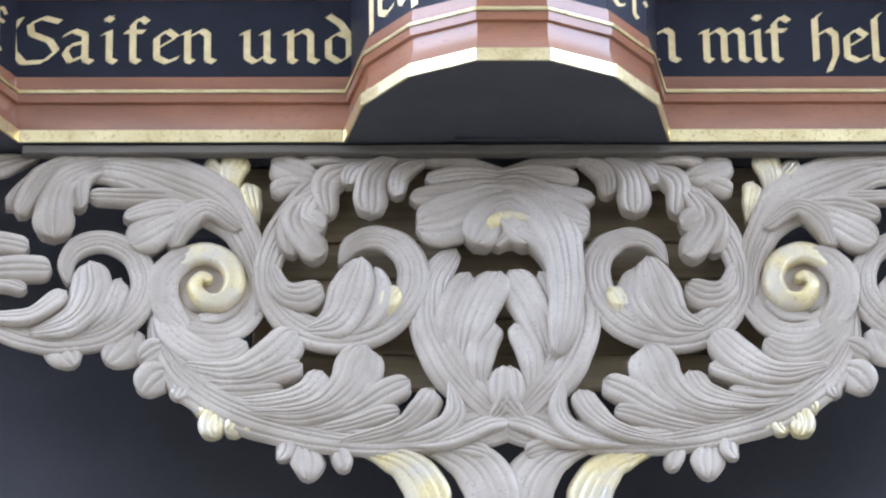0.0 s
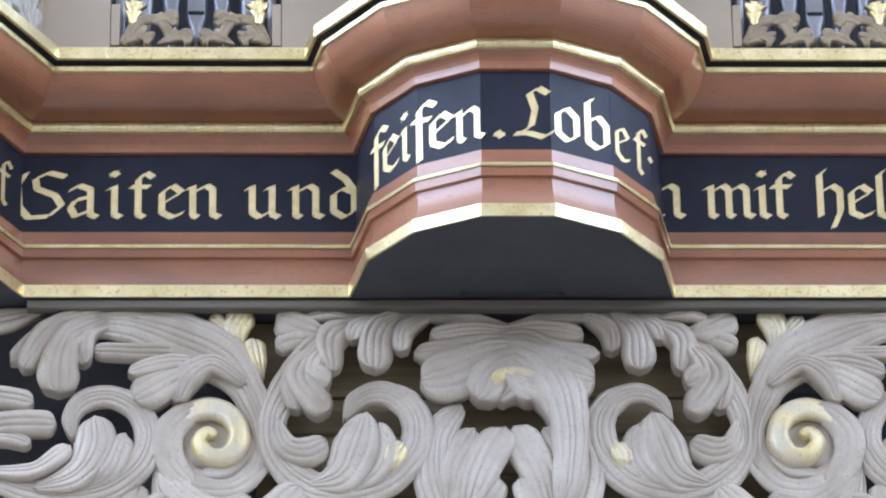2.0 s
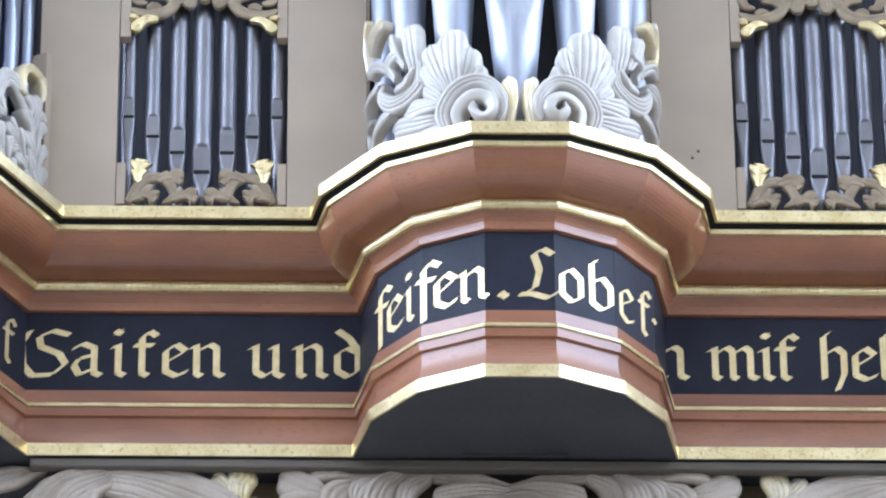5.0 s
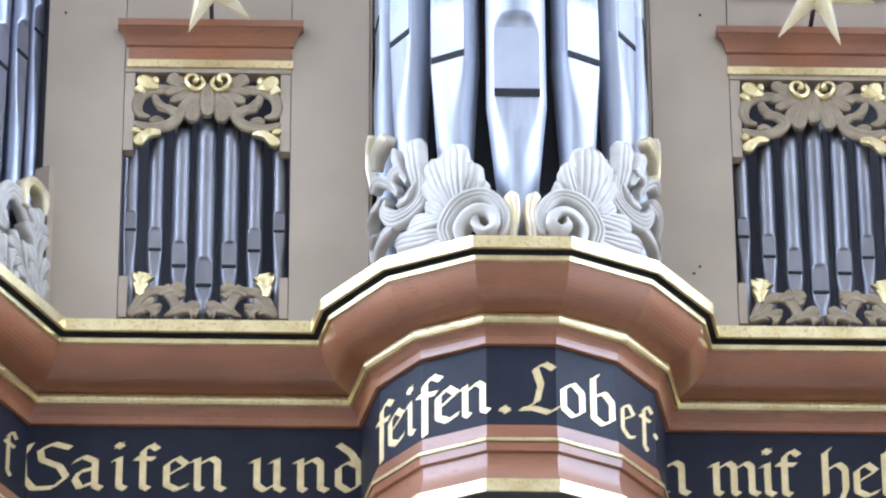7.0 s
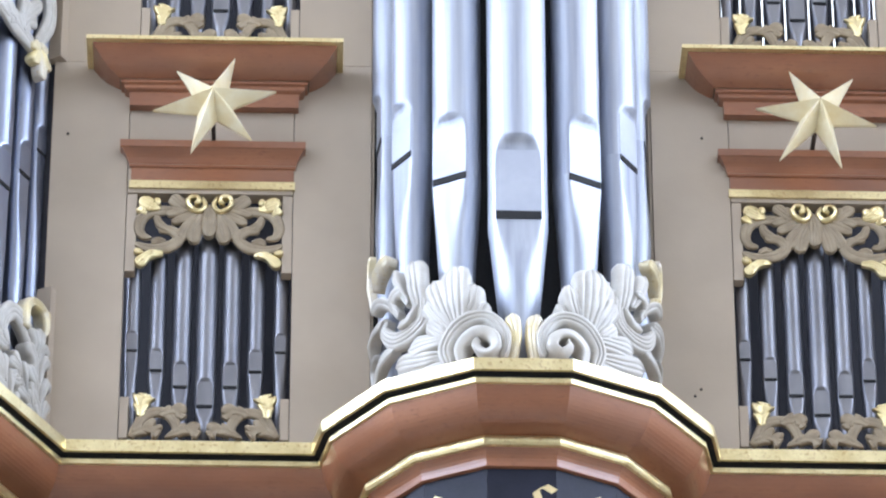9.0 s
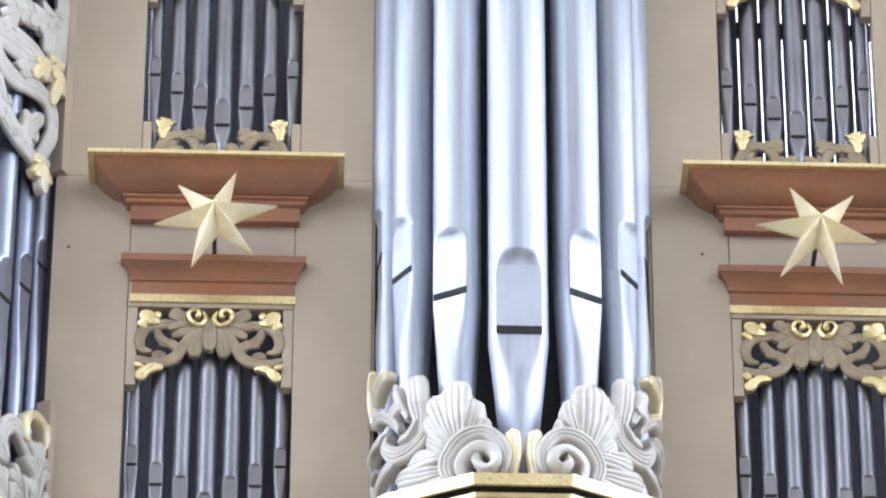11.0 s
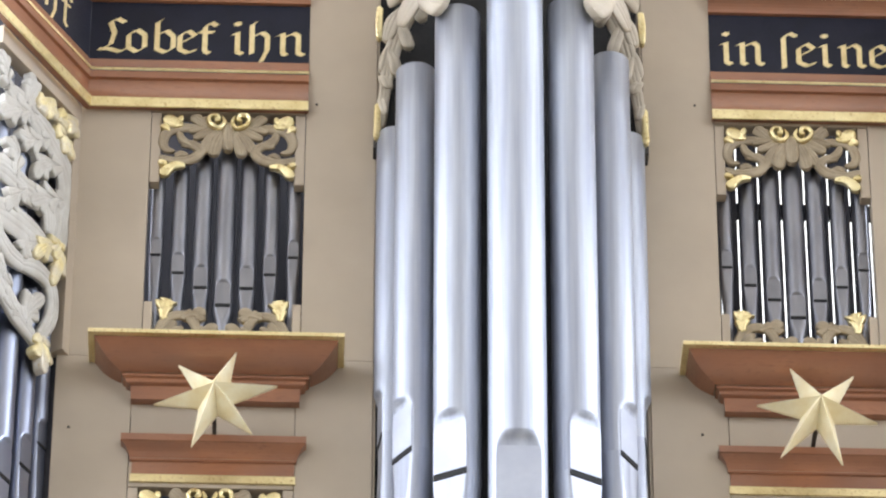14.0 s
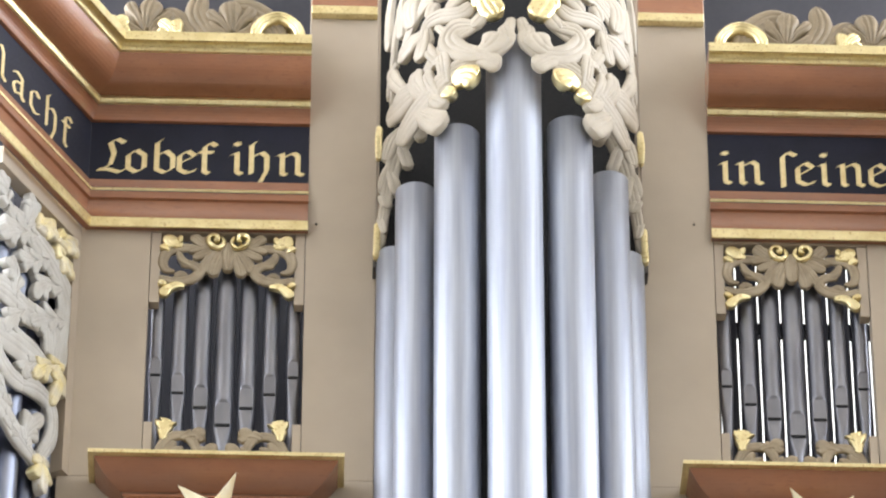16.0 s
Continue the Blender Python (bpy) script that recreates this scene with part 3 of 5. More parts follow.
def leaf(pieces, put, pts, w, lobes=3, high=0.30, base=0.22, notch=0.5, skew=0.9, q=9, fine=2):
    """An acanthus leaf: overlapping grooved lobes that leave the midrib one after another and fan out, with one at the end."""
    n = 60
    line = spline(pts, n)
    length = sum((b - a).length for a, b in zip(line, line[1:]))
    count = max(1, round(lobes))

    def at(s):
        k = max(0, min(n, int(round(s * n))))
        t = (line[min(k + 1, n)] - line[max(k - 1, 0)]).normalized()
        g = max(0.0, min(1.0, s)) * (len(w) - 1)
        i = min(int(g), len(w) - 2)
        return line[k], t, Vector((-t.y, t.x)), w[i] + (w[i + 1] - w[i]) * (g - i)

    reach = max(0.22, min(0.62, 1.9 / (count + 1)))
    fat = min(length * 0.36 / count, 0.62 * max(w))
    for k in range(count):
        for sg in (-1, 1):
            tip = (k + 0.75 + random.uniform(-0.08, 0.08) + (0.12 if sg > 0 else 0)) / (count + 0.55)
            c0, t0, n0, w0 = at(tip - reach)
            c1, t1, n1, w1 = at(tip - reach * 0.45)
            c2, t2, n2, w2 = at(tip - 0.06)
            p = [c0 + n0 * (sg * w0 * 0.12), c1 + n1 * (sg * w1 * 0.42), c2 + n2 * (sg * w2 * 0.86), c2 + n2 * (sg * w2 * 1.02) + t2 * (skew * w2 * 0.42)]
            ff = min(fat, w2 * 0.75) * random.uniform(0.92, 1.1)
            frond(pieces, put, p, (ff * 0.35, ff * 0.62, ff * 0.95, ff * 1.0), fine, high, base + 0.035 * k + random.uniform(-0.03, 0.03), n=14, tip=0.36, m=fine * 6, tilt=-sg * 0.16, fade=0.15, sink=0.3)
    c0, _, _, _ = at(1 - reach * 1.25)
    c1, _, _, w1 = at(1 - reach * 0.6)
    c2, t2, _, w2 = at(1.0)
    ff = min(max(fat, 0.6 * w2), max(w2, 0.1)) * 1.05
    frond(pieces, put, [c0, c1, c2], (ff * 0.4, ff * 0.7, ff, ff * 1.05), fine + 1, high, base + 0.035 * count + 0.03, n=16, tip=0.36, m=(fine + 1) * 6, fade=0.15, sink=0.3)


def leaves(pieces, put, *rows, **kw):
    """Several leaves: each row is (points, half widths, lobes)."""
    for pts, w, count in rows:
        (small_leaf if kw.get("q") == 5 else leaf)(pieces, put, pts, w, count, **kw)


def carve(parent, put, mirror, name, build, mat, label=""):
    """Builds a carving's blades, each one a part, and their mirror images where a mirror line is given."""
    ways = [put] if mirror is None else [put, lambda u, v, h: put(2 * mirror - u, v, h)]
    for way in ways:
        pieces = []
        build(pieces, way)
        for bm in pieces:
            bmesh.ops.recalc_face_normals(bm, faces=bm.faces)
            part(name, bm, mat, parent, label, smooth=True)


# ---- the great carved screen under the cornice (units: u right of the axis, v down, 1 unit 10 cm) ----
def put_screen(u, v, h):
    return Vector((-0.02 + u * 0.1, 0.08 - 0.092 * h, 8.25 - v * 0.1))


screen = thing("carved_screen", "pierced acanthus scrollwork in pale grey paint with gilt touches", "carving")


def outer_scroll(bm, put):
    # the broad leaf that rolls out of the volute over the top, and its hanging lobes
    blades(bm, put, ([(-6.81, 5.32), (-6.76, 4.11), (-7.12, 2.90), (-7.86, 1.88), (-9.03, 1.28), (-10.44, 0.78), (-11.68, 0.78), (-12.61, 1.40)], (0.16, 0.29, 0.48, 0.77, 0.84, 0.55, 0.42, 0.26), 6, 0.20),
           ([(-8.56, 0.79), (-9.82, 0.52), (-11.22, 0.52), (-12.46, 0.96), (-13.68, 2.01)], (0.23, 0.32, 0.35, 0.35, 0.26), 4, 0.24),
           ([(-9.03, 1.67), (-10.11, 1.70), (-11.44, 1.63)], (0.32, 0.26, 0.19), 3, 0.22),
           ([(-8.56, 1.93), (-9.49, 2.05), (-10.45, 2.33)], (0.24, 0.32, 0.23), 3, 0.26),
           ([(-7.93, 2.11), (-9.02, 2.46), (-9.76, 2.89), (-10.28, 3.20)], (0.24, 0.48, 0.58, 0.42), 4, 0.30),
           ([(-7.15, 2.72), (-8.09, 2.11), (-8.83, 2.54), (-9.10, 3.33)], (0.24, 0.32, 0.42, 0.24), 4, 0.33),
           ([(-12.00, 0.60), (-12.77, 1.22), (-13.33, 2.27)], (0.26, 0.39, 0.26), 3, 0.27),
           ([(-10.91, 0.61), (-11.99, 1.22), (-12.32, 2.01), (-12.34, 3.02)], (0.23, 0.39, 0.52, 0.61), 4, 0.32),
           ([(-10.98, 0.75), (-11.68, 1.17), (-11.66, 2.10)], (0.19, 0.39, 0.23), 3, 0.25), high=0.30)


def volute(bm, put):
    blades(bm, put, ([(-6.76, 3.77), (-6.87, 4.80), (-7.33, 5.52), (-8.07, 5.69), (-8.87, 5.40), (-9.28, 4.54)], (0.23, 0.45, 0.48, 0.45, 0.45, 0.39), 4, 0.20),
           ([(-9.43, 4.80), (-9.11, 5.79), (-8.37, 6.41), (-7.61, 6.48), (-7.05, 6.11)], (0.23, 0.39, 0.42, 0.39, 0.29), 4, 0.28),
           ([(-8.38, 5.32), (-7.76, 5.25), (-7.18, 4.80)], (0.16, 0.26, 0.16), 2, 0.22),
           ([(-8.68, 5.73), (-9.23, 5.06), (-9.31, 4.23), (-8.88, 3.66), (-8.36, 3.45)], (0.32, 0.42, 0.44, 0.39, 0.16), 3, 0.30),
           ([(-8.93, 4.37), (-8.00, 4.37), (-7.07, 4.29)], (0.73, 0.84, 0.73), 1, 0.02), high=0.16)


def volute_gilt(bm, put):
    blades(bm, put, ([(-9.16, 4.07), (-8.78, 3.59), (-8.16, 3.42), (-7.57, 3.73), (-7.37, 4.39), (-7.69, 4.92), (-8.20, 4.90), (-8.48, 4.49), (-8.29, 4.18), (-7.98, 4.28)], (0.16, 0.34, 0.35, 0.32, 0.31, 0.27, 0.24, 0.21, 0.19, 0.18), 1, 0.30), high=0.28)


def bottom_sweep(bm, put):
    blades(bm, put, ([(-9.64, 5.05), (-9.20, 6.51), (-8.36, 7.56), (-7.14, 8.29), (-5.46, 8.82), (-3.64, 9.10), (-1.81, 8.93), (-0.27, 8.32)], (0.19, 0.45, 0.55, 0.58, 0.52, 0.42, 0.45, 0.29), 6, 0.20),
           ([(-8.83, 6.85), (-7.45, 7.16), (-6.41, 6.69), (-5.67, 5.87)], (0.19, 0.39, 0.55, 0.45), 4, 0.30),
           ([(-8.52, 7.28), (-7.14, 7.43), (-6.23, 7.16), (-5.52, 6.86)], (0.16, 0.27, 0.29, 0.24), 3, 0.27),
           ([(-8.21, 7.62), (-7.14, 7.70), (-6.04, 7.57)], (0.13, 0.23, 0.16), 2, 0.24),
           ([(-7.60, 7.95), (-6.38, 8.01), (-5.38, 7.71), (-4.97, 7.07)], (0.16, 0.29, 0.39, 0.35), 4, 0.29),
           ([(-6.99, 8.29), (-5.39, 8.35), (-4.33, 7.71), (-3.77, 6.32)], (0.16, 0.35, 0.61, 0.68), 5, 0.33),
           ([(-5.46, 8.59), (-4.24, 8.32), (-3.32, 7.75), (-2.61, 7.38)], (0.16, 0.29, 0.39, 0.29), 3, 0.30),
           ([(-5.77, 8.85), (-4.40, 8.69), (-3.48, 8.39), (-2.90, 8.22)], (0.13, 0.23, 0.29, 0.19), 3, 0.27),
           ([(-4.55, 9.19), (-3.03, 8.86), (-2.29, 8.26), (-1.97, 7.65)], (0.16, 0.29, 0.39, 0.32), 4, 0.31),
           ([(-3.34, 9.23), (-1.96, 8.93), (-1.40, 8.31), (-1.54, 7.38)], (0.16, 0.35, 0.32, 0.10), 3, 0.28),
           ([(-2.73, 9.23), (-1.51, 9.07), (-0.58, 8.65), (0.03, 8.49)], (0.13, 0.29, 0.32, 0.23), 3, 0.25), high=0.32)


def inner_scroll(bm, put):
    blades(bm, put, ([(0.19, 0.84), (-1.37, 0.52), (-2.93, 0.36), (-4.19, 0.73), (-5.21, 1.59), (-5.99, 2.64), (-6.47, 3.77), (-6.32, 4.89), (-5.53, 5.70), (-4.46, 5.91), (-3.38, 5.59), (-2.64, 4.78), (-2.48, 3.95), (-2.78, 3.26), (-3.46, 2.91), (-4.13, 3.11), (-4.52, 3.77)], (0.13, 0.26, 0.32, 0.42, 0.52, 0.48, 0.39, 0.42, 0.52, 0.55, 0.52, 0.48, 0.45, 0.42, 0.35, 0.29, 0.13), 5, 0.20),
           ([(-4.19, 0.73), (-4.85, 1.29), (-4.79, 2.34)], (0.19, 0.42, 0.26), 3, 0.27),
           ([(-4.97, 1.32), (-5.48, 2.29), (-4.90, 2.73)], (0.23, 0.42, 0.39), 3, 0.30),
           ([(-5.21, 1.59), (-5.68, 2.46), (-5.26, 3.25), (-4.92, 3.56)], (0.23, 0.45, 0.45, 0.29), 3, 0.32),
           ([(-5.52, 1.68), (-5.94, 2.64), (-5.76, 3.53)], (0.23, 0.32, 0.26), 3, 0.26),
           ([(-3.64, 0.53), (-4.16, 0.94), (-4.29, 1.36)], (0.16, 0.32, 0.23), 3, 0.26),
           ([(-2.93, 0.41), (-3.57, 1.15), (-3.64, 2.29)], (0.19, 0.42, 0.48), 4, 0.30),
           ([(-2.15, 0.52), (-2.81, 1.01), (-2.92, 1.72)], (0.16, 0.32, 0.24), 3, 0.27),
           ([(-6.41, 3.77), (-6.10, 4.63), (-5.53, 4.81), (-4.96, 4.50)], (0.19, 0.35, 0.42, 0.35), 4, 0.30),
           ([(-5.53, 5.80), (-4.61, 5.53), (-4.19, 4.64), (-3.90, 3.60)], (0.19, 0.55, 0.65, 0.32), 5, 0.30),
           ([(-4.53, 6.01), (-3.68, 5.41), (-3.41, 4.64), (-3.56, 3.91)], (0.19, 0.35, 0.35, 0.19), 3, 0.26), high=0.30)


def crown_leaf(bm, put):
    blades(bm, put, ([(0.19, 1.02), (-1.06, 1.01), (-2.13, 1.19)], (0.19, 0.29, 0.24), 3, 0.28),
           ([(0.50, 1.34), (-0.92, 1.61), (-2.57, 1.77)], (0.24, 0.39, 0.23), 3, 0.30),
           ([(0.72, 1.60), (-0.45, 1.97), (-1.48, 2.47), (-2.40, 2.70)], (0.32, 0.58, 0.74, 0.55), 5, 0.36),
           ([(0.88, 1.86), (-0.27, 2.35), (-0.82, 3.30)], (0.32, 0.55, 0.48), 4, 0.40), high=0.30)


def crown_stem(bm, put):
    blades(bm, put, ([(-0.60, 1.42), (0.64, 1.72), (1.40, 2.74), (1.67, 4.14), (1.61, 5.52), (1.38, 6.71)], (0.32, 0.71, 0.68, 0.55, 0.45, 0.23), 5, 0.42),
           ([(-0.29, 3.26), (0.23, 2.91), (1.00, 3.13), (1.44, 4.14)], (0.19, 0.35, 0.39, 0.19), 3, 0.40), high=0.30)


def heart_stem(bm, put):
    blades(bm, put, ([(-1.29, 3.26), (-1.92, 4.21), (-2.00, 5.51), (-1.53, 6.79), (-0.80, 7.81), (0.11, 8.60), (1.01, 9.08)], (0.32, 0.48, 0.65, 0.68, 0.58, 0.48, 0.26), 6, 0.22),
           ([(-1.62, 6.53), (-1.48, 5.34), (-0.93, 4.09)], (0.23, 0.42, 0.35), 3, 0.29),
           ([(-1.24, 6.87), (-0.80, 5.42), (-0.12, 4.06)], (0.23, 0.55, 0.48), 4, 0.32),
           ([(-0.72, 7.72), (-0.70, 6.54), (-0.28, 5.61)], (0.23, 0.42, 0.35), 3, 0.30),
           ([(0.41, 8.49), (-0.11, 7.81), (-0.12, 6.96)], (0.19, 0.39, 0.29), 3, 0.34), high=0.30)


def far_scroll(bm, put):
    blades(bm, put, ([(-14.69, 5.04), (-13.44, 5.73), (-12.21, 6.02), (-10.99, 5.82), (-10.13, 5.14), (-9.84, 4.28), (-10.16, 3.45), (-10.87, 3.03), (-11.61, 3.15), (-11.98, 3.67), (-11.90, 4.36)], (0.32, 0.42, 0.45, 0.48, 0.45, 0.39, 0.35, 0.32, 0.32, 0.26, 0.13), 5, 0.20),
           ([(-12.98, 5.85), (-11.84, 5.51), (-11.31, 4.65), (-11.36, 3.72)], (0.19, 0.45, 0.58, 0.42), 5, 0.30),
           ([(-11.45, 5.85), (-10.81, 5.34), (-10.45, 4.24)], (0.19, 0.32, 0.26), 3, 0.27),
           ([(-14.37, 5.30), (-12.99, 5.34), (-11.96, 4.58)], (0.19, 0.29, 0.29), 3, 0.28),
           ([(-14.71, 4.01), (-13.48, 3.89), (-12.37, 3.89)], (0.35, 0.39, 0.35), 3, 0.26),
           ([(-14.74, 2.97), (-13.81, 3.06), (-13.00, 3.23)], (0.32, 0.32, 0.26), 3, 0.24),
           ([(-14.71, 4.35), (-13.78, 4.27), (-13.04, 4.48)], (0.26, 0.27, 0.21), 3, 0.22),
           ([(-14.80, 0.78), (-13.87, 0.60), (-12.79, 0.34)], (0.48, 0.42, 0.13), 3, 0.16), high=0.30)


def fringe(bm, put):
    blades(bm, put, ([(-11.60, 5.85), (-12.02, 6.19), (-11.71, 6.81)], (0.42, 0.58, 0.35), 3, 0.14),
           ([(-10.14, 5.62), (-10.40, 6.20), (-10.85, 6.71)], (0.39, 0.68, 0.39), 3, 0.16),
           ([(-9.20, 6.13), (-9.57, 6.37), (-9.96, 6.68)], (0.23, 0.39, 0.24), 3, 0.18),
           ([(-9.06, 6.85), (-9.56, 7.15), (-9.89, 7.63)], (0.23, 0.52, 0.35), 3, 0.16),
           ([(-8.86, 7.02), (-8.85, 7.49), (-8.97, 7.80)], (0.19, 0.32, 0.24), 3, 0.14),
           ([(-6.07, 8.85), (-5.98, 9.30), (-6.17, 9.62)], (0.23, 0.29, 0.16), 2, 0.14),
           ([(-5.47, 9.05), (-5.39, 9.69), (-5.39, 10.22)], (0.29, 0.48, 0.23), 3, 0.16),
           ([(-4.71, 9.23), (-4.49, 9.56), (-4.38, 9.96)], (0.19, 0.29, 0.19), 2, 0.14),
           ([(-2.27, 9.20), (-1.33, 9.44), (-0.61, 10.16), (-0.27, 11.32)], (0.19, 0.55, 0.74, 0.74), 5, 0.16),
           ([(-1.66, 9.24), (-0.93, 9.31), (-0.48, 9.51)], (0.16, 0.29, 0.24), 3, 0.20), high=0.30)


def fringe_gilt(bm, put):
    blades(bm, put, ([(-7.94, 7.67), (-8.18, 8.00), (-8.33, 8.29)], (0.16, 0.27, 0.21), 3, 0.14),
           ([(-7.68, 7.95), (-7.96, 8.51), (-7.90, 8.96)], (0.23, 0.40, 0.29), 3, 0.18),
           ([(-7.42, 8.12), (-7.37, 8.58), (-7.54, 8.88)], (0.19, 0.29, 0.21), 3, 0.15),
           ([(-7.22, 8.34), (-6.99, 8.60), (-6.90, 8.82)], (0.13, 0.21, 0.15), 2, 0.14),
           ([(-3.95, 9.36), (-3.04, 9.60), (-2.40, 10.15), (-1.96, 11.15)], (0.10, 0.42, 0.58, 0.65), 4, 0.12), high=0.30)


def top_gilt(bm, put):
    blades(bm, put, ([(-7.44, 1.58), (-7.47, 0.88), (-7.19, 0.30)], (0.19, 0.39, 0.42), 4, 0.18),
           ([(-6.75, 2.46), (-6.89, 1.81), (-7.00, 1.23)], (0.08, 0.27, 0.31), 3, 0.20),
           ([(-7.59, 1.23), (-7.94, 0.82), (-8.19, 0.51)], (0.13, 0.27, 0.24), 3, 0.16), high=0.30)


def top_lobes(bm, put):
    blades(bm, put, ([(-4.89, 1.11), (-5.60, 0.97), (-6.38, 0.58)], (0.19, 0.42, 0.48), 3, 0.22),
           ([(-5.36, 1.24), (-5.91, 1.32), (-6.38, 1.53)], (0.13, 0.26, 0.26), 2, 0.20),
           ([(-4.19, 0.58), (-4.97, 0.44), (-5.60, 0.58)], (0.13, 0.27, 0.23), 3, 0.24), high=0.30)


def gilt_touch(bm, put):
    blades(bm, put, ([(-0.43, 3.26), (-0.28, 2.69), (0.24, 2.50), (1.03, 2.72)], (0.13, 0.19, 0.16, 0.06), 1, 0.50), high=0.16)


def gilt_bud(bm, put):
    blades(bm, put, ([(-3.17, 5.42), (-3.14, 4.92), (-2.89, 4.50)], (0.19, 0.35, 0.26), 3, 0.26), high=0.30)


for nm, fn, mt, mir, lb in (("outer_scroll", outer_scroll, GREIGE, 0.0, ""), ("volute", volute, GREIGE, 0.0, ""), ("gilt_volute", volute_gilt, CREAM, 0.0, "pale gilt volute eye"),
                            ("lower_leaf", bottom_sweep, GREIGE, 0.0, ""), ("inner_scroll", inner_scroll, GREIGE, 0.0, ""), ("crown_leaf", crown_leaf, GREIGE, 0.0, ""), ("crown_stem", crown_stem, GREIGE, None, ""),
                            ("heart_stem", heart_stem, GREIGE, 0.0, ""), ("far_scroll", far_scroll, GREIGE, 0.0, ""), ("fringe_leaf", fringe, GREIGE, 0.0, ""), ("gilt_fringe", fringe_gilt, CREAM, 0.0, "gilded leaf"),
                            ("gilt_leaf", top_gilt, CREAM, 0.0, "gilded leaf"), ("corner_leaf", top_lobes, GREIGE, 0.0, ""), ("gilt_touch", gilt_touch, CREAM, None, "gilded crescent"), ("gilt_bud", gilt_bud, CREAM, 0.0, "gilded bud")):
    carve(screen, put_screen, mir, nm, fn, mt, lb)

# old planks behind the screen
planks = thing("plank_panel", "old brown horizontal planks behind the carved screen", "panel")
for i, (za, zb) in enumerate(((8.0, 8.23), (7.885, 7.995), (7.765, 7.88), (7.655, 7.76), (7.55, 7.65))):
    box_part("plank", PLANK, planks, -0.74 + 0.01 * i, 0.74, 0.16 + 0.004 * (i % 2), 0.19, za, zb, bevel=0.004)


# ---- small carvings in the pipe openings ----
def put_panel(cx, z0, w):
    return lambda u, v, h: Vector((cx + u * w, WALL_Y + 0.012 - 0.026 * h, z0 - v * w))


def panel_head(bm, put):
    blades(bm, put, ([(0.35, 0.30), (0.60, 0.25), (0.87, 0.32), (0.96, 0.51), (0.92, 0.66), (0.78, 0.70)], (0.050, 0.075, 0.083, 0.075, 0.067, 0.033), 2, 0.26),
           ([(1.02, 0.79), (0.81, 0.87), (0.56, 0.85), (0.41, 0.71), (0.52, 0.58), (0.70, 0.57)], (0.050, 0.075, 0.092, 0.083, 0.067, 0.042), 2, 0.28),
           ([(0.48, 0.60), (0.67, 0.49), (0.73, 0.34)], (0.050, 0.067, 0.042), 2, 0.30),
           ([(0.59, 0.77), (0.70, 0.75), (0.78, 0.81)], (0.042, 0.058, 0.042), 2, 0.24),
           ([(0.13, 0.23), (0.33, 0.36), (0.52, 0.45)], (0.058, 0.083, 0.058), 2, 0.30),
           ([(0.19, 0.19), (0.38, 0.25), (0.59, 0.32)], (0.050, 0.075, 0.050), 2, 0.28),
           ([(0.23, 0.30), (0.41, 0.15), (0.54, 0.02)], (0.058, 0.092, 0.092), 3, 0.30),
           ([(0.29, 0.25), (0.35, 0.13), (0.35, 0.04)], (0.042, 0.058, 0.050), 2, 0.26),
           ([(0.10, 0.26), (0.27, 0.49), (0.38, 0.72)], (0.058, 0.092, 0.083), 3, 0.32),
           ([(0.06, 0.25), (0.17, 0.55), (0.22, 0.79)], (0.067, 0.108, 0.083), 3, 0.36),
           ([(0.02, 0.15), (0.01, 0.45), (0.02, 0.70)], (0.058, 0.092, 0.058), 3, 0.42), high=0.36, deep=0.36)


def panel_head_gilt(bm, put):
    blades(bm, put, ([(0.67, 0.23), (0.81, 0.18), (0.96, 0.07)], (0.042, 0.108, 0.092), 4, 0.42),
           ([(0.76, 0.21), (0.72, 0.14), (0.73, 0.07)], (0.033, 0.050, 0.042), 2, 0.46),
           ([(0.86, 0.32), (0.94, 0.27), (0.98, 0.22)], (0.033, 0.058, 0.058), 2, 0.40),
           ([(0.62, 0.96), (0.81, 1.00), (0.98, 1.17)], (0.042, 0.067, 0.083), 3, 0.40),
           ([(0.89, 0.94), (0.95, 0.95), (1.02, 0.93)], (0.033, 0.050, 0.050), 2, 0.44),
           ([(0.10, 0.04), (0.06, 0.17), (0.13, 0.28), (0.24, 0.25), (0.30, 0.14), (0.26, 0.06), (0.17, 0.06), (0.15, 0.13), (0.21, 0.16)], (0.025, 0.033, 0.033, 0.033, 0.033, 0.033, 0.033, 0.033, 0.025), 1, 0.55), high=0.34)


def panel_foot(bm, put):
    frond(bm, put, [(0.98, 0.55), (0.78, 0.2), (0.5, 0.17), (0.36, 0.42), (0.52, 0.55)], (0.06, 0.08, 0.08, 0.07, 0.04), 2, 0.35, 0.25, n=30)
    leaves(bm, put, ([(0.4, 0.5), (0.22, 0.42), (0.06, 0.5)], (0.065, 0.143, 0.104), 2), ([(0.95, 0.5), (0.75, 0.42), (0.6, 0.5)], (0.065, 0.156, 0.104), 3), ([(0.6, 0.2), (0.4, 0.12), (0.28, 0.25)], (0.065, 0.130, 0.091), 2), high=0.4, base=0.3, q=5)


def panel_foot_gilt(bm, put):
    leaves(bm, put, ([(0.85, 0.25), (0.84, 0.05), (0.80, -0.12)], (0.06, 0.16, 0.14), 2), high=0.4, base=0.4, q=5)


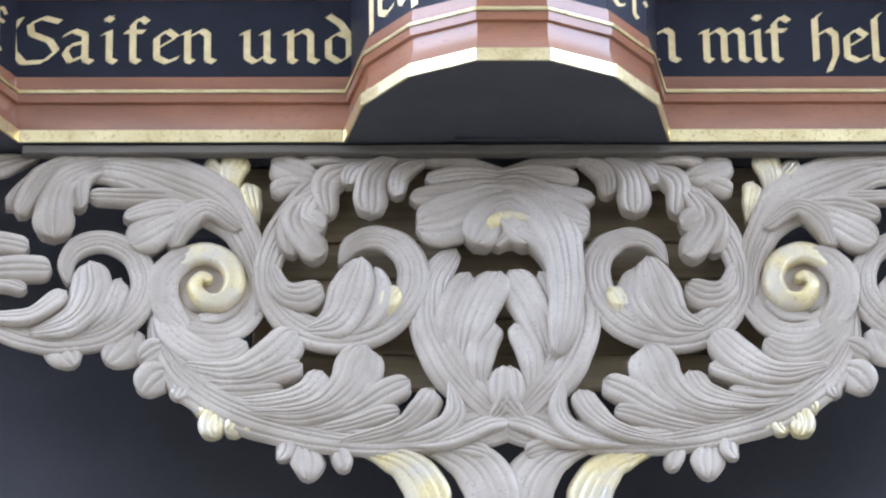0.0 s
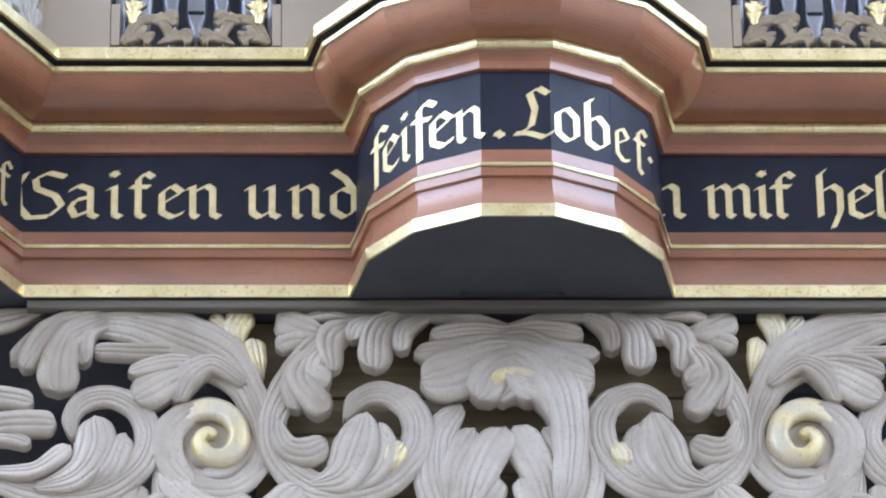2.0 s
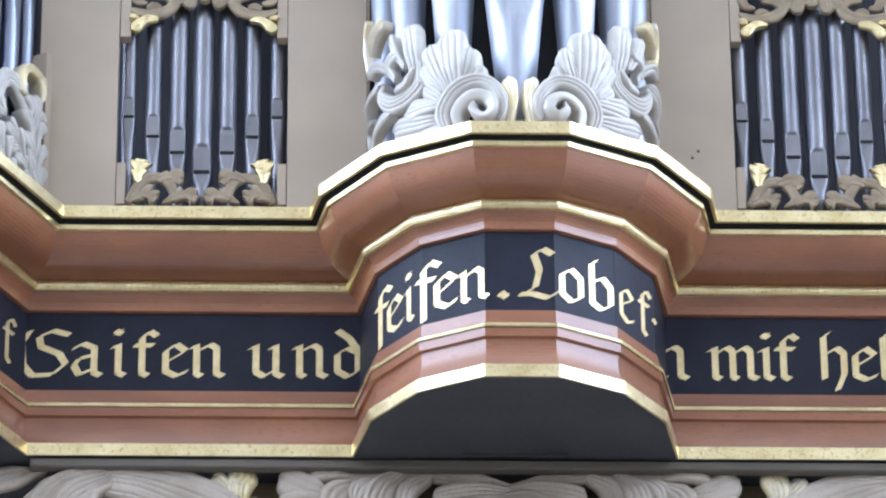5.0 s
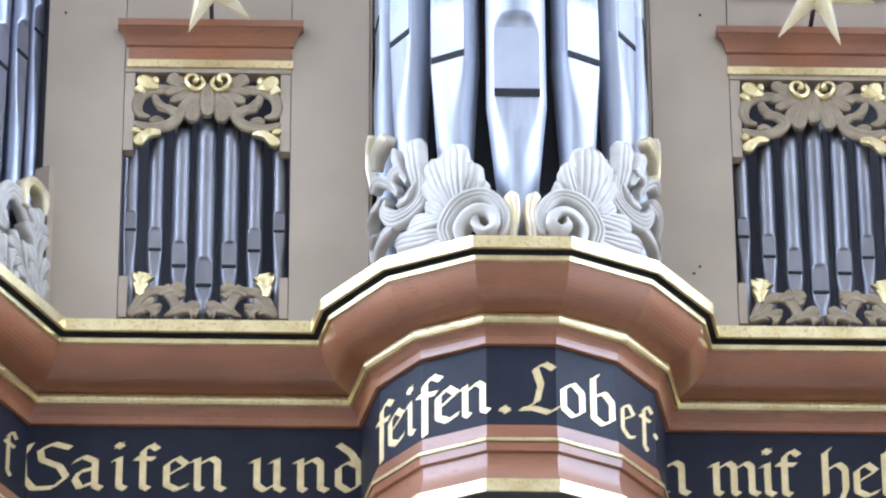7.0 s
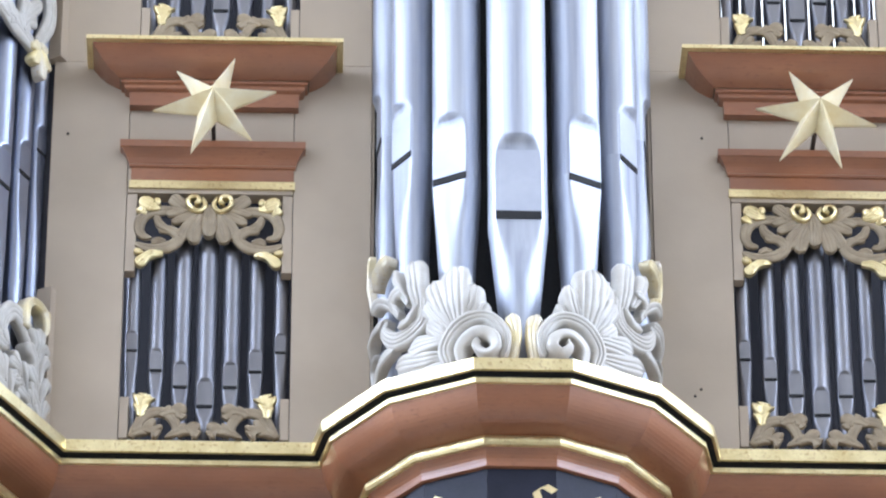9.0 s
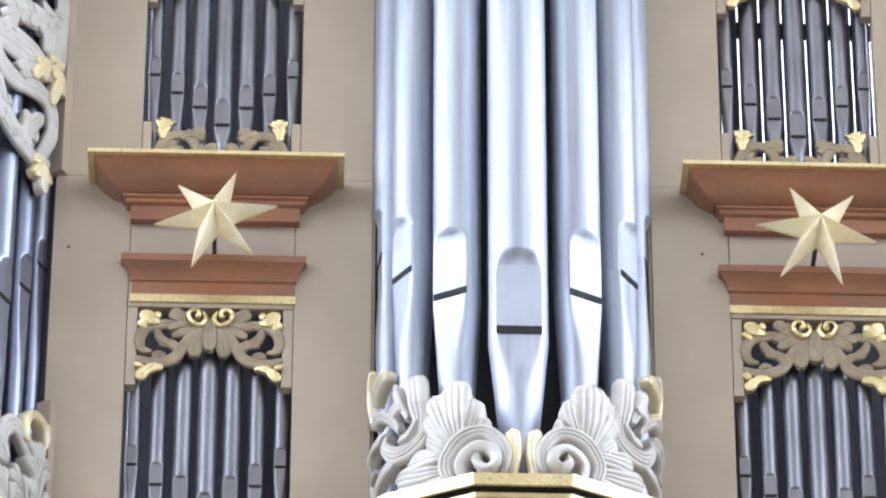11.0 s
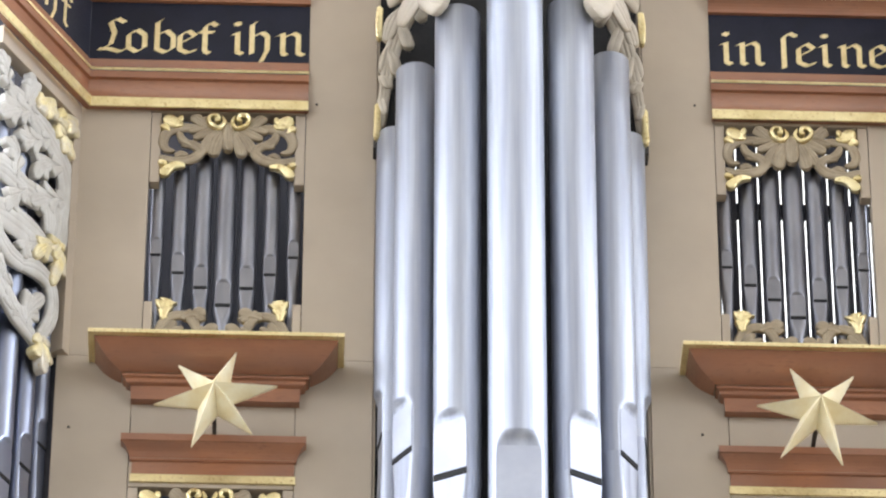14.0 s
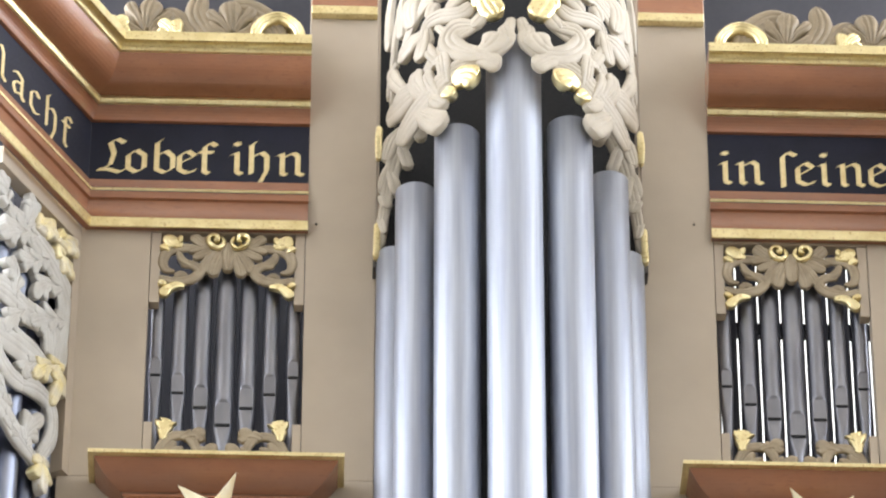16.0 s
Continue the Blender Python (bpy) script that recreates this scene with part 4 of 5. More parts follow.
for key, (x0, x1, z0, z1) in FLATS.items():
    for s in (-1, 1):
        cx = s * -(x0 + x1) / 2
        w = (x1 - x0) / 2 - 0.03
        head = thing("fretwork_panel", "umber acanthus fretwork with gilt corners above small pipes", "carving", "pipe opening carvings")
        foot = thing("fretwork_panel", "umber acanthus fretwork with gilt leaf tips below small pipes", "carving", "pipe opening carvings")
        carve(head, put_panel(cx, z1 + 0.008, w), 0.0, "fret", panel_head, FRET)
        carve(head, put_panel(cx, z1 + 0.008, w), 0.0, "gilt_leaf", panel_head_gilt, GOLD, "bright gilded leaf")
        carve(foot, put_panel(cx, z0 + 0.12, w), 0.0, "fret", panel_foot, FRET)
        carve(foot, put_panel(cx, z0 + 0.12, w), 0.0, "gilt_leaf", panel_foot_gilt, GOLD, "bright gilded leaf")


# ---- carvings wrapped round the tower (1 unit about 10 cm) ----
def put_round(top, rad=0.39, deep=0.055):
    def put(u, v, h):
        a = u * 0.1 / 0.415
        q = rad + deep * h
        return Vector((0.004 + q * math.sin(a), -q * 1.06 * math.cos(a), top - v * 0.1))
    return put


def basket_leaf(bm, put):
    blades(bm, put, ([(-2.06, 6.98), (-2.15, 6.34), (-1.63, 5.74), (-0.97, 5.68), (-0.52, 6.24), (-0.54, 7.02)], (0.17, 0.22, 0.23, 0.20, 0.18, 0.13), 3, 0.50),
           ([(-1.63, 7.15), (-1.70, 6.52), (-1.30, 6.18), (-0.86, 6.30), (-0.72, 6.67), (-0.96, 6.88), (-1.22, 6.64), (-1.17, 6.39)], (0.13, 0.17, 0.18, 0.17, 0.15, 0.13, 0.12, 0.08), 1, 0.62),
           ([(-1.24, 5.74), (-1.09, 5.36), (-0.98, 5.11)], (0.10, 0.15, 0.13), 2, 0.40),
           ([(-1.63, 6.04), (-2.61, 5.92), (-3.50, 5.80)], (0.13, 0.30, 0.37), 4, 0.34),
           ([(-1.97, 6.54), (-2.97, 6.47), (-4.08, 6.13)], (0.20, 0.33, 0.37), 4, 0.30),
           ([(-1.85, 6.94), (-2.52, 6.74), (-3.12, 6.78)], (0.17, 0.23, 0.17), 2, 0.26),
           ([(-3.10, 3.79), (-3.01, 4.86), (-3.45, 5.26), (-4.22, 5.13), (-4.83, 4.51), (-4.61, 4.19)], (0.23, 0.27, 0.28, 0.28, 0.23, 0.13), 4, 0.28),
           ([(-3.27, 4.37), (-3.45, 4.85), (-3.89, 4.84)], (0.13, 0.17, 0.15), 2, 0.38),
           ([(-3.18, 4.50), (-3.23, 3.63), (-3.34, 2.93)], (0.22, 0.30, 0.33), 3, 0.34),
           ([(-3.64, 4.19), (-4.01, 3.43), (-4.24, 2.82)], (0.13, 0.18, 0.17), 2, 0.30),
           ([(-4.29, 4.18), (-4.15, 3.73), (-3.74, 3.66)], (0.13, 0.20, 0.17), 2, 0.34),
           ([(-4.06, 4.39), (-4.39, 3.88), (-5.14, 3.33), (-5.81, 3.29)], (0.13, 0.17, 0.17, 0.10), 2, 0.30),
           ([(-6.58, 4.41), (-5.98, 3.98), (-4.84, 4.09)], (0.17, 0.23, 0.20), 3, 0.28),
           ([(-5.92, 5.69), (-5.07, 5.31), (-4.17, 5.24)], (0.23, 0.28, 0.20), 3, 0.24),
           ([(-6.58, 5.45), (-6.59, 4.69), (-5.96, 4.53)], (0.13, 0.13, 0.10), 2, 0.20), high=0.38, deep=0.36)


def basket_fan(bm, put):
    blades(bm, put, ([(-2.06, 6.11), (-2.46, 5.68), (-2.81, 5.32)], (0.13, 0.23, 0.23), 3, 0.36),
           ([(-2.02, 5.93), (-2.50, 5.10), (-2.77, 4.59)], (0.17, 0.30, 0.30), 3, 0.40),
           ([(-1.92, 5.85), (-2.29, 4.80), (-2.51, 4.02)], (0.17, 0.30, 0.33), 3, 0.44),
           ([(-1.61, 5.74), (-1.40, 5.10), (-1.30, 4.46)], (0.17, 0.27, 0.27), 3, 0.42),
           ([(-1.78, 5.89), (-1.88, 4.70), (-1.91, 3.79)], (0.23, 0.43, 0.47), 4, 0.48), high=0.40, deep=0.36)


def basket_gilt(bm, put):
    blades(bm, put, ([(-0.34, 7.21), (-0.22, 6.25), (-0.34, 5.54)], (0.13, 0.18, 0.20), 2, 0.40),
           ([(-6.59, 2.77), (-6.59, 1.61), (-6.28, 0.94)], (0.12, 0.15, 0.13), 2, 0.30),
           ([(-5.67, 2.61), (-5.11, 2.29), (-4.50, 2.15)], (0.13, 0.17, 0.17), 3, 0.34), high=0.38)


basket = thing("tower_basket", "pale pierced acanthus carving round the feet of the tower pipes", "carving")
for nm, fn, mt in (("leaf", basket_leaf, PALE), ("palmette", basket_fan, PALE), ("gilt_volute", basket_gilt, CREAM)):
    carve(basket, put_round(9.74), 0.0, nm, fn, mt)


def curtain_leaf(bm, put):
    blades(bm, put, ([(-1.15, 6.21), (-1.98, 6.08), (-2.20, 6.54), (-1.71, 7.16), (-0.97, 7.39), (-0.35, 6.93), (-0.42, 6.31)], (0.18, 0.36, 0.40, 0.36, 0.31, 0.31, 0.22), 3, 0.30),
           ([(-1.15, 7.28), (-0.79, 7.08), (-0.53, 6.65)], (0.27, 0.44, 0.49), 3, 0.38),
           ([(-1.60, 7.24), (-1.00, 7.61), (-0.54, 7.96)], (0.18, 0.29, 0.31), 3, 0.30),
           ([(-2.96, 6.27), (-3.08, 5.56), (-2.60, 5.40), (-1.80, 5.57), (-1.40, 5.30)], (0.18, 0.22, 0.27, 0.27, 0.22), 3, 0.28),
           ([(-3.51, 3.86), (-3.84, 4.38), (-3.69, 5.18)], (0.31, 0.40, 0.27), 3, 0.30),
           ([(-5.12, 2.65), (-5.32, 3.71), (-5.48, 4.79)], (0.22, 0.22, 0.13), 2, 0.24),
           ([(-3.27, 5.67), (-3.83, 5.82), (-4.47, 6.01)], (0.22, 0.40, 0.36), 3, 0.32),
           ([(-3.15, 5.52), (-3.27, 6.18), (-3.44, 6.72)], (0.22, 0.31, 0.31), 3, 0.30),
           ([(-1.15, 7.58), (-1.90, 7.75), (-2.73, 8.30), (-3.69, 8.87), (-4.50, 9.35)], (0.27, 0.36, 0.44, 0.49, 0.36), 4, 0.26),
           ([(-2.30, 8.27), (-2.39, 7.51), (-2.47, 6.93)], (0.18, 0.27, 0.27), 3, 0.34),
           ([(-2.60, 8.59), (-2.91, 7.93), (-3.07, 7.39)], (0.13, 0.22, 0.22), 2, 0.34),
           ([(-2.90, 8.66), (-3.54, 7.61), (-3.44, 7.06)], (0.22, 0.40, 0.31), 3, 0.32),
           ([(-4.25, 7.32), (-4.77, 6.58), (-5.16, 5.82)], (0.22, 0.27, 0.22), 2, 0.26),
           ([(-2.91, 8.39), (-2.62, 8.80), (-2.30, 9.03)], (0.18, 0.27, 0.27), 2, 0.36),
           ([(-3.43, 8.76), (-2.83, 9.43), (-2.38, 9.80)], (0.22, 0.42, 0.44), 3, 0.38), high=0.38, deep=0.36)


def curtain_tips(bm, put):
    blades(bm, put, ([(-1.14, 4.14), (-2.41, 4.17), (-3.59, 4.67), (-4.47, 5.78)], (0.27, 0.31, 0.33, 0.22), 4, 0.06),
           ([(-0.59, 4.81), (-1.24, 5.97), (-2.31, 6.52), (-3.31, 7.37)], (0.22, 0.29, 0.31, 0.27), 4, 0.05),
           ([(-4.20, 2.96), (-4.81, 4.36), (-5.16, 5.94), (-5.23, 7.25)], (0.20, 0.24, 0.24, 0.18), 3, 0.05),
           ([(-2.10, 7.40), (-3.07, 8.19), (-4.23, 8.57)], (0.27, 0.33, 0.27), 4, 0.06),
           ([(-4.54, 3.64), (-4.28, 4.54), (-4.41, 5.13)], (0.18, 0.22, 0.18), 2, 0.26),
           ([(-2.74, 4.70), (-2.85, 4.99), (-3.01, 5.25)], (0.18, 0.22, 0.16), 2, 0.30),
           ([(-1.33, 4.68), (-1.90, 4.96), (-2.31, 5.26)], (0.18, 0.27, 0.18), 2, 0.30),
           ([(-4.70, 5.84), (-5.15, 6.17), (-5.36, 6.92)], (0.18, 0.22, 0.18), 2, 0.24),
           ([(-3.57, 7.55), (-4.24, 7.43), (-4.88, 7.53)], (0.18, 0.27, 0.22), 2, 0.26),
           ([(-2.96, 7.23), (-2.62, 7.17), (-2.10, 7.40)], (0.16, 0.20, 0.18), 2, 0.28),
           ([(-0.15, 5.98), (-0.24, 6.44), (-0.34, 7.00)], (0.16, 0.20, 0.13), 2, 0.24),
           ([(-0.96, 5.68), (-1.18, 6.00), (-1.42, 6.26)], (0.18, 0.22, 0.18), 2, 0.28),
           ([(-2.73, 5.63), (-2.31, 6.18), (-2.10, 6.72)], (0.13, 0.18, 0.18), 2, 0.22),
           ([(-3.45, 5.45), (-3.08, 6.36), (-2.62, 7.17)], (0.18, 0.22, 0.18), 2, 0.24),
           ([(-3.44, 7.86), (-4.31, 7.96), (-5.33, 7.74)], (0.22, 0.44, 0.31), 3, 0.30),
           ([(-0.41, 4.96), (-1.14, 4.26), (-2.10, 3.49), (-3.21, 2.68)], (0.22, 0.36, 0.36, 0.27), 3, 0.28),
           ([(-0.59, 3.88), (-1.51, 3.93), (-2.31, 4.33), (-2.74, 4.59)], (0.22, 0.31, 0.31, 0.18), 3, 0.24),
           ([(-4.05, 1.89), (-4.56, 2.21), (-4.98, 2.58)], (0.27, 0.31, 0.22), 3, 0.24), high=0.38, deep=0.36)


def curtain_gilt(bm, put):
    blades(bm, put, ([(-1.10, 4.87), (-0.85, 5.51), (-0.60, 6.00)], (0.18, 0.40, 0.38), 3, 0.40),
           ([(-1.29, 4.78), (-1.25, 5.16), (-1.18, 5.54)], (0.13, 0.20, 0.18), 2, 0.36),
           ([(-2.06, 8.32), (-1.64, 8.20), (-1.23, 8.40)], (0.22, 0.40, 0.44), 3, 0.42),
           ([(-2.39, 8.50), (-2.22, 8.62), (-2.02, 8.83)], (0.20, 0.27, 0.22), 2, 0.40), high=0.40)


def fall_leaf(bm, put):
    blades(bm, put, ([(-2.79, 6.75), (-3.37, 7.90), (-3.71, 9.27), (-3.91, 10.73), (-4.04, 12.17)], (0.25, 0.30, 0.25, 0.18, 0.14), 3, 0.20),
           ([(-3.19, 7.10), (-2.91, 7.48), (-2.70, 7.84)], (0.16, 0.21, 0.18), 2, 0.34),
           ([(-3.47, 7.91), (-3.29, 8.49), (-3.15, 8.98)], (0.16, 0.21, 0.18), 2, 0.32),
           ([(-3.75, 9.05), (-3.60, 9.63), (-3.56, 10.07)], (0.16, 0.20, 0.16), 2, 0.32),
           ([(-4.02, 10.06), (-3.88, 10.31), (-3.77, 10.61)], (0.14, 0.20, 0.16), 2, 0.30),
           ([(-4.05, 10.96), (-3.97, 11.29), (-3.90, 11.62)], (0.12, 0.14, 0.12), 2, 0.30),
           ([(-3.37, 7.34), (-3.67, 7.91), (-3.89, 8.71)], (0.16, 0.25, 0.20), 3, 0.28),
           ([(-3.75, 8.82), (-3.89, 9.39), (-3.99, 9.95)], (0.12, 0.18, 0.14), 2, 0.26), high=0.50)


def fall_gilt(bm, put):
    blades(bm, put, ([(-4.08, 7.29), (-4.11, 7.92), (-4.10, 8.65)], (0.11, 0.12, 0.09), 1, 0.30),
           ([(-4.12, 11.18), (-4.13, 11.91), (-4.12, 12.57)], (0.11, 0.11, 0.12), 1, 0.36), high=0.40)


curtain = thing("tower_curtain", "pierced pale leaf curtain with gilt tips over the tower pipes", "carving")
for nm, fn, mt in (("leaf", curtain_leaf, BONE), ("leaf", curtain_tips, BONE), ("gilt_leaf", curtain_gilt, GOLD)):
    carve(curtain, put_round(12.40, 0.392, 0.034), 0.0, nm, fn, mt)
for nm, fn, mt in (("leaf", fall_leaf, BONE), ("gilt_leaf", fall_gilt, GOLD)):
    carve(curtain, lambda u, v, h: Vector((u * 0.1, -0.03 - 0.03 * h, 12.40 - v * 0.1)), 0.0, nm, fn, mt)
for s in (-1, 1):
    box_part("clip", IRON, curtain, s * 0.412 - 0.012, s * 0.412 + 0.012, -0.03, 0.032, 11.12, 11.165, bevel=0.003)


# ---- the pointed side tower that comes into view beside the flat ----
SIDE_X, SIDE_Y = -1.338, 0.03
AL, NO = Vector((-0.5, -0.866, 0)), Vector((0.866, -0.5, 0))


def on_side(a, n, z):
    return Vector((SIDE_X, SIDE_Y, z)) + AL * a + NO * n


side_tower = thing("side_tower_frame", "pale grey corner stile and head board of the pointed side tower", "panel", kind="structure")


def slab(name, mat, a0, a1, n0, n1, z0, z1):
    bm = bmesh.new()
    box(bm, 0, 1, 0, 1, 0, 1)
    for v in bm.verts:
        v.co = on_side(a0 + v.co.x * (a1 - a0), n0 + v.co.y * (n1 - n0), z0 + v.co.z * (z1 - z0))
    bmesh.ops.recalc_face_normals(bm, faces=bm.faces)
    return part(name, bm, mat, side_tower)


slab("stile", BEIGE, -0.06, 0.022, -0.04, 0.012, 8.9, 9.55)
slab("stile", BEIGE, -0.06, 0.03, -0.04, 0.012, 10.36, 11.30)
slab("head_board", BEIGE, 0.03, 0.45, -0.03, 0.012, 11.235, 11.30)
# inside boards near-black: the shade between the pipes is in the colour
slab("back_board", DARK_SHADE, -0.02, 0.5, -0.20, -0.18, 8.9, 11.3)
slab("back_return", DARK_SHADE, -0.02, 0.0, -0.20, -0.02, 8.9, 11.3)
# unseen twin on the other side: plain boards added to block window light
bm = bmesh.new()
for x0, y0, x1, y1 in ((1.338, 0.03, 1.563, -0.36), (1.563, -0.36, 1.788, 0.03)):
    bm.faces.new([bm.verts.new(c) for c in ((x0, y0, 8.9), (x1, y1, 8.9), (x1, y1, 11.3), (x0, y0, 11.3))])
tagged(part("side_tower_front", bm, BEIGE), "unseen plain beige boards for the other side tower, added to block window light", "panel", kind="structure")

for i, (a, r, zm) in enumerate(((0.030, 0.030, 10.03), (0.118, 0.037, 9.90), (0.230, 0.043, 9.80), (0.350, 0.046, 9.70))):
    q = on_side(a, -0.06, 0)
    pipe("organ_pipe", "blue-grey tin pipe standing in the pointed side tower", r, 8.95, zm, 11.2, q.x, q.y, 60, BLUETIN, lip_h=r * 2.9, group="side tower pipes", toe=0.6)


def put_side(top, deep=0.055):
    return lambda u, v, h: on_side(0.02 + u * 0.1, -0.012 + deep * h, top - v * 0.1)


def side_foot(bm, put):
    frond(bm, put, [(0.3, 6.5), (0.5, 5.0), (1.1, 3.9), (1.9, 3.6), (2.4, 4.3), (2.0, 5.0)], (0.2, 0.3, 0.35, 0.3, 0.25, 0.15), 3, 0.35, 0.25, n=36)
    leaves(bm, put, ([(0.3, 7.0), (0.5, 5.6), (0.7, 4.4), (0.6, 3.6)], (0.2, 0.5, 0.5, 0.3), 5), ([(0.6, 6.5), (1.4, 5.6), (2.2, 5.4)], (0.2, 0.5, 0.35), 4), ([(1.5, 7.2), (2.2, 6.2), (3.0, 5.4)], (0.2, 0.55, 0.4), 4),
           ([(2.2, 5.0), (3.0, 4.4), (3.6, 3.6)], (0.2, 0.5, 0.4), 3), ([(3.0, 7.0), (3.6, 6.0), (3.8, 5.0)], (0.3, 0.6, 0.4), 4), high=0.4, base=0.28)


def side_foot_gilt(bm, put):
    frond(bm, put, [(1.35, 3.9), (1.35, 3.2), (1.0, 2.85), (0.5, 2.9), (0.3, 3.3), (0.35, 3.7)], (0.14, 0.16, 0.17, 0.17, 0.15, 0.1), 3, 0.4, 0.4, n=30)
    lobe(bm, put, 0.7, 2.9, 190, 0.7, 0.15, -20, base=0.4)


def side_head(bm, put):
    frond(bm, put, [(1.21, 9.49), (0.59, 8.25), (0.76, 7.29), (1.66, 7.18), (2.76, 7.72)], (0.22, 0.28, 0.32, 0.36, 0.25), 3, 0.5, 0.35, n=40)
    frond(bm, put, [(1.38, 9.71), (2.59, 9.31), (3.62, 8.69), (4.31, 8.07), (4.9, 7.38)], (0.25, 0.42, 0.45, 0.42, 0.35), 3, 0.5, 0.35, n=40)
    frond(bm, put, [(0.62, 6.14), (0.28, 4.43), (0.17, 3.09), (0.97, 2.21), (2.34, 1.82), (3.79, 1.68)], (0.3, 0.5, 0.55, 0.55, 0.5, 0.4), 4, 0.5, 0.35, n=40)
    frond(bm, put, [(0.62, 6.14), (1.9, 6.15), (3.1, 6.28), (4.31, 6.58)], (0.3, 0.6, 0.6, 0.4), 4, 0.5, 0.35, n=40)
    frond(bm, put, [(2.41, 7.5), (3.1, 7.51), (3.72, 7.16), (3.97, 6.36)], (0.3, 0.38, 0.34, 0.25), 3, 0.5, 0.35, n=40)
    frond(bm, put, [(1.03, 5.55), (1.21, 4.6), (2.41, 4.77), (3.45, 4.75), (4.48, 4.99)], (0.25, 0.45, 0.5, 0.5, 0.4), 4, 0.5, 0.35, n=40)
    for pts, w, count in (([(2.07, 9.51), (1.93, 8.89), (1.17, 7.94)], (0.15, 0.5, 0.36), 2),
                          ([(2.41, 9.41), (2.93, 9.32), (3.17, 8.83)], (0.15, 0.3, 0.25), 2),
                          ([(0.34, 3.84), (1.31, 4.35), (2.21, 5.13)], (0.2, 0.5, 0.36), 3),
                          ([(0.62, 2.74), (1.55, 3.22), (2.07, 4.09)], (0.2, 0.45, 0.35), 2),
                          ([(1.38, 2.16), (2.34, 2.88), (3.1, 3.09)], (0.2, 0.45, 0.36), 3),
                          ([(2.07, 1.75), (3.1, 2.19), (4.14, 3.07)], (0.2, 0.5, 0.4), 3),
                          ([(2.76, 1.76), (2.41, 0.9), (2.69, 0.48)], (0.2, 0.42, 0.36), 2),
                          ([(3.79, 1.78), (3.97, 1.25), (4.31, 0.73)], (0.2, 0.48, 0.4), 3),
                          ([(2.41, 4.73), (3.03, 5.45), (3.52, 6.29)], (0.2, 0.4, 0.3), 2),
                          ([(1.55, 6.1), (2.28, 6.88), (2.21, 7.26)], (0.2, 0.4, 0.3), 2),
                          ([(3.1, 4.75), (3.1, 3.9), (3.79, 3.8)], (0.2, 0.45, 0.4), 3),
                          ([(2.93, 8.68), (3.79, 8.17), (4.48, 7.97)], (0.15, 0.4, 0.3), 3)):
        leaf(bm, put, pts, [0.78 * half for half in w], count, high=0.5, base=0.45)


def side_head_gilt(bm, put):
    for pts, w in (([(2.21, 1.45), (1.66, 1.1), (1.1, 1.24)], (0.14, 0.36, 0.26)),
                   ([(1.1, 1.17), (0.41, 0.9), (-0.07, 1.19)], (0.14, 0.36, 0.28)),
                   ([(1.1, 1.45), (0.62, 1.78), (0.07, 2.13)], (0.12, 0.3, 0.22)),
                   ([(0.62, 5.67), (1.31, 6.2), (1.93, 6.98)], (0.14, 0.32, 0.24)),
                   ([(0.69, 5.76), (0.48, 6.05), (0.9, 7.38)], (0.14, 0.34, 0.24)),
                   ([(1.31, 9.52), (1.17, 9.9), (1.03, 10.7)], (0.18, 0.44, 0.28))):
        leaf(bm, put, pts, w, 2, high=0.6, base=0.7)


side_carving = thing("side_tower_carving", "pale acanthus carving with gilt hook at the side tower's foot", "carving")
side_curtain = thing("side_tower_curtain", "pale pierced leaf curtain with gilt leaves in the side tower", "carving")
for ob, top, nm, fn, mt in ((side_carving, 9.72, "leaf", side_foot, PALE), (side_carving, 9.72, "gilt_hook", side_foot_gilt, CREAM), (side_curtain, 11.28, "leaf", side_head, PALE), (side_curtain, 11.28, "gilt_leaf", side_head_gilt, CREAM)):
    carve(ob, put_side(top, 0.055 if ob is side_carving else 0.026), None, nm, fn, mt)


# ---- gilt and umber cresting that stands on the upper cornice ----
def crest_leaf(bm, put):
    leaf(bm, put, [(2.2, 2.9), (2.2, 2.0), (2.3, 1.0)], (0.3, 0.8, 0.6), 3, high=0.4)
    frond(bm, put, [(0.6, 2.8), (1.0, 1.8), (1.8, 1.2), (2.6, 1.5)], (0.3, 0.45, 0.45, 0.3), 3, 0.4, 0.2)
    frond(bm, put, [(2.6, 2.8), (3.3, 1.6), (3.2, 0.6)], (0.3, 0.4, 0.3), 3, 0.4, 0.2)
    leaf(bm, put, [(4.8, 2.9), (4.9, 2.0), (4.7, 1.0)], (0.3, 0.8, 0.6), 3, high=0.4)
    frond(bm, put, [(3.4, 2.8), (3.9, 1.8), (4.4, 1.3)], (0.3, 0.45, 0.3), 3, 0.4, 0.15)


def crest_gilt(bm, put):
    frond(bm, put, [(0.0, 2.9), (0.15, 2.1), (0.7, 1.7), (1.3, 2.0), (1.5, 2.7)], (0.15, 0.2, 0.24, 0.24, 0.2), 3, 0.4, 0.45, n=30)
    leaf(bm, put, [(3.9, 2.9), (4.1, 2.3), (4.5, 1.9)], (0.2, 0.4, 0.3), 2, base=0.4)
    leaf(bm, put, [(6.2, 2.9), (5.9, 2.2), (5.5, 1.8)], (0.2, 0.4, 0.3), 2, base=0.4)


for s in (-1, 1):
    crest = thing("cresting", "umber and gilt acanthus cresting on the upper cornice", "carving", "crestings")
    put_crest = (lambda s: lambda u, v, h: Vector((s * (0.66 + u * 0.1), -0.05 - 0.07 * h, 12.23 - v * 0.1)))(s)
    carve(crest, put_crest, None, "leaf", crest_leaf, UMBER)
    carve(crest, put_crest, None, "gilt_leaf", crest_gilt, GOLD)


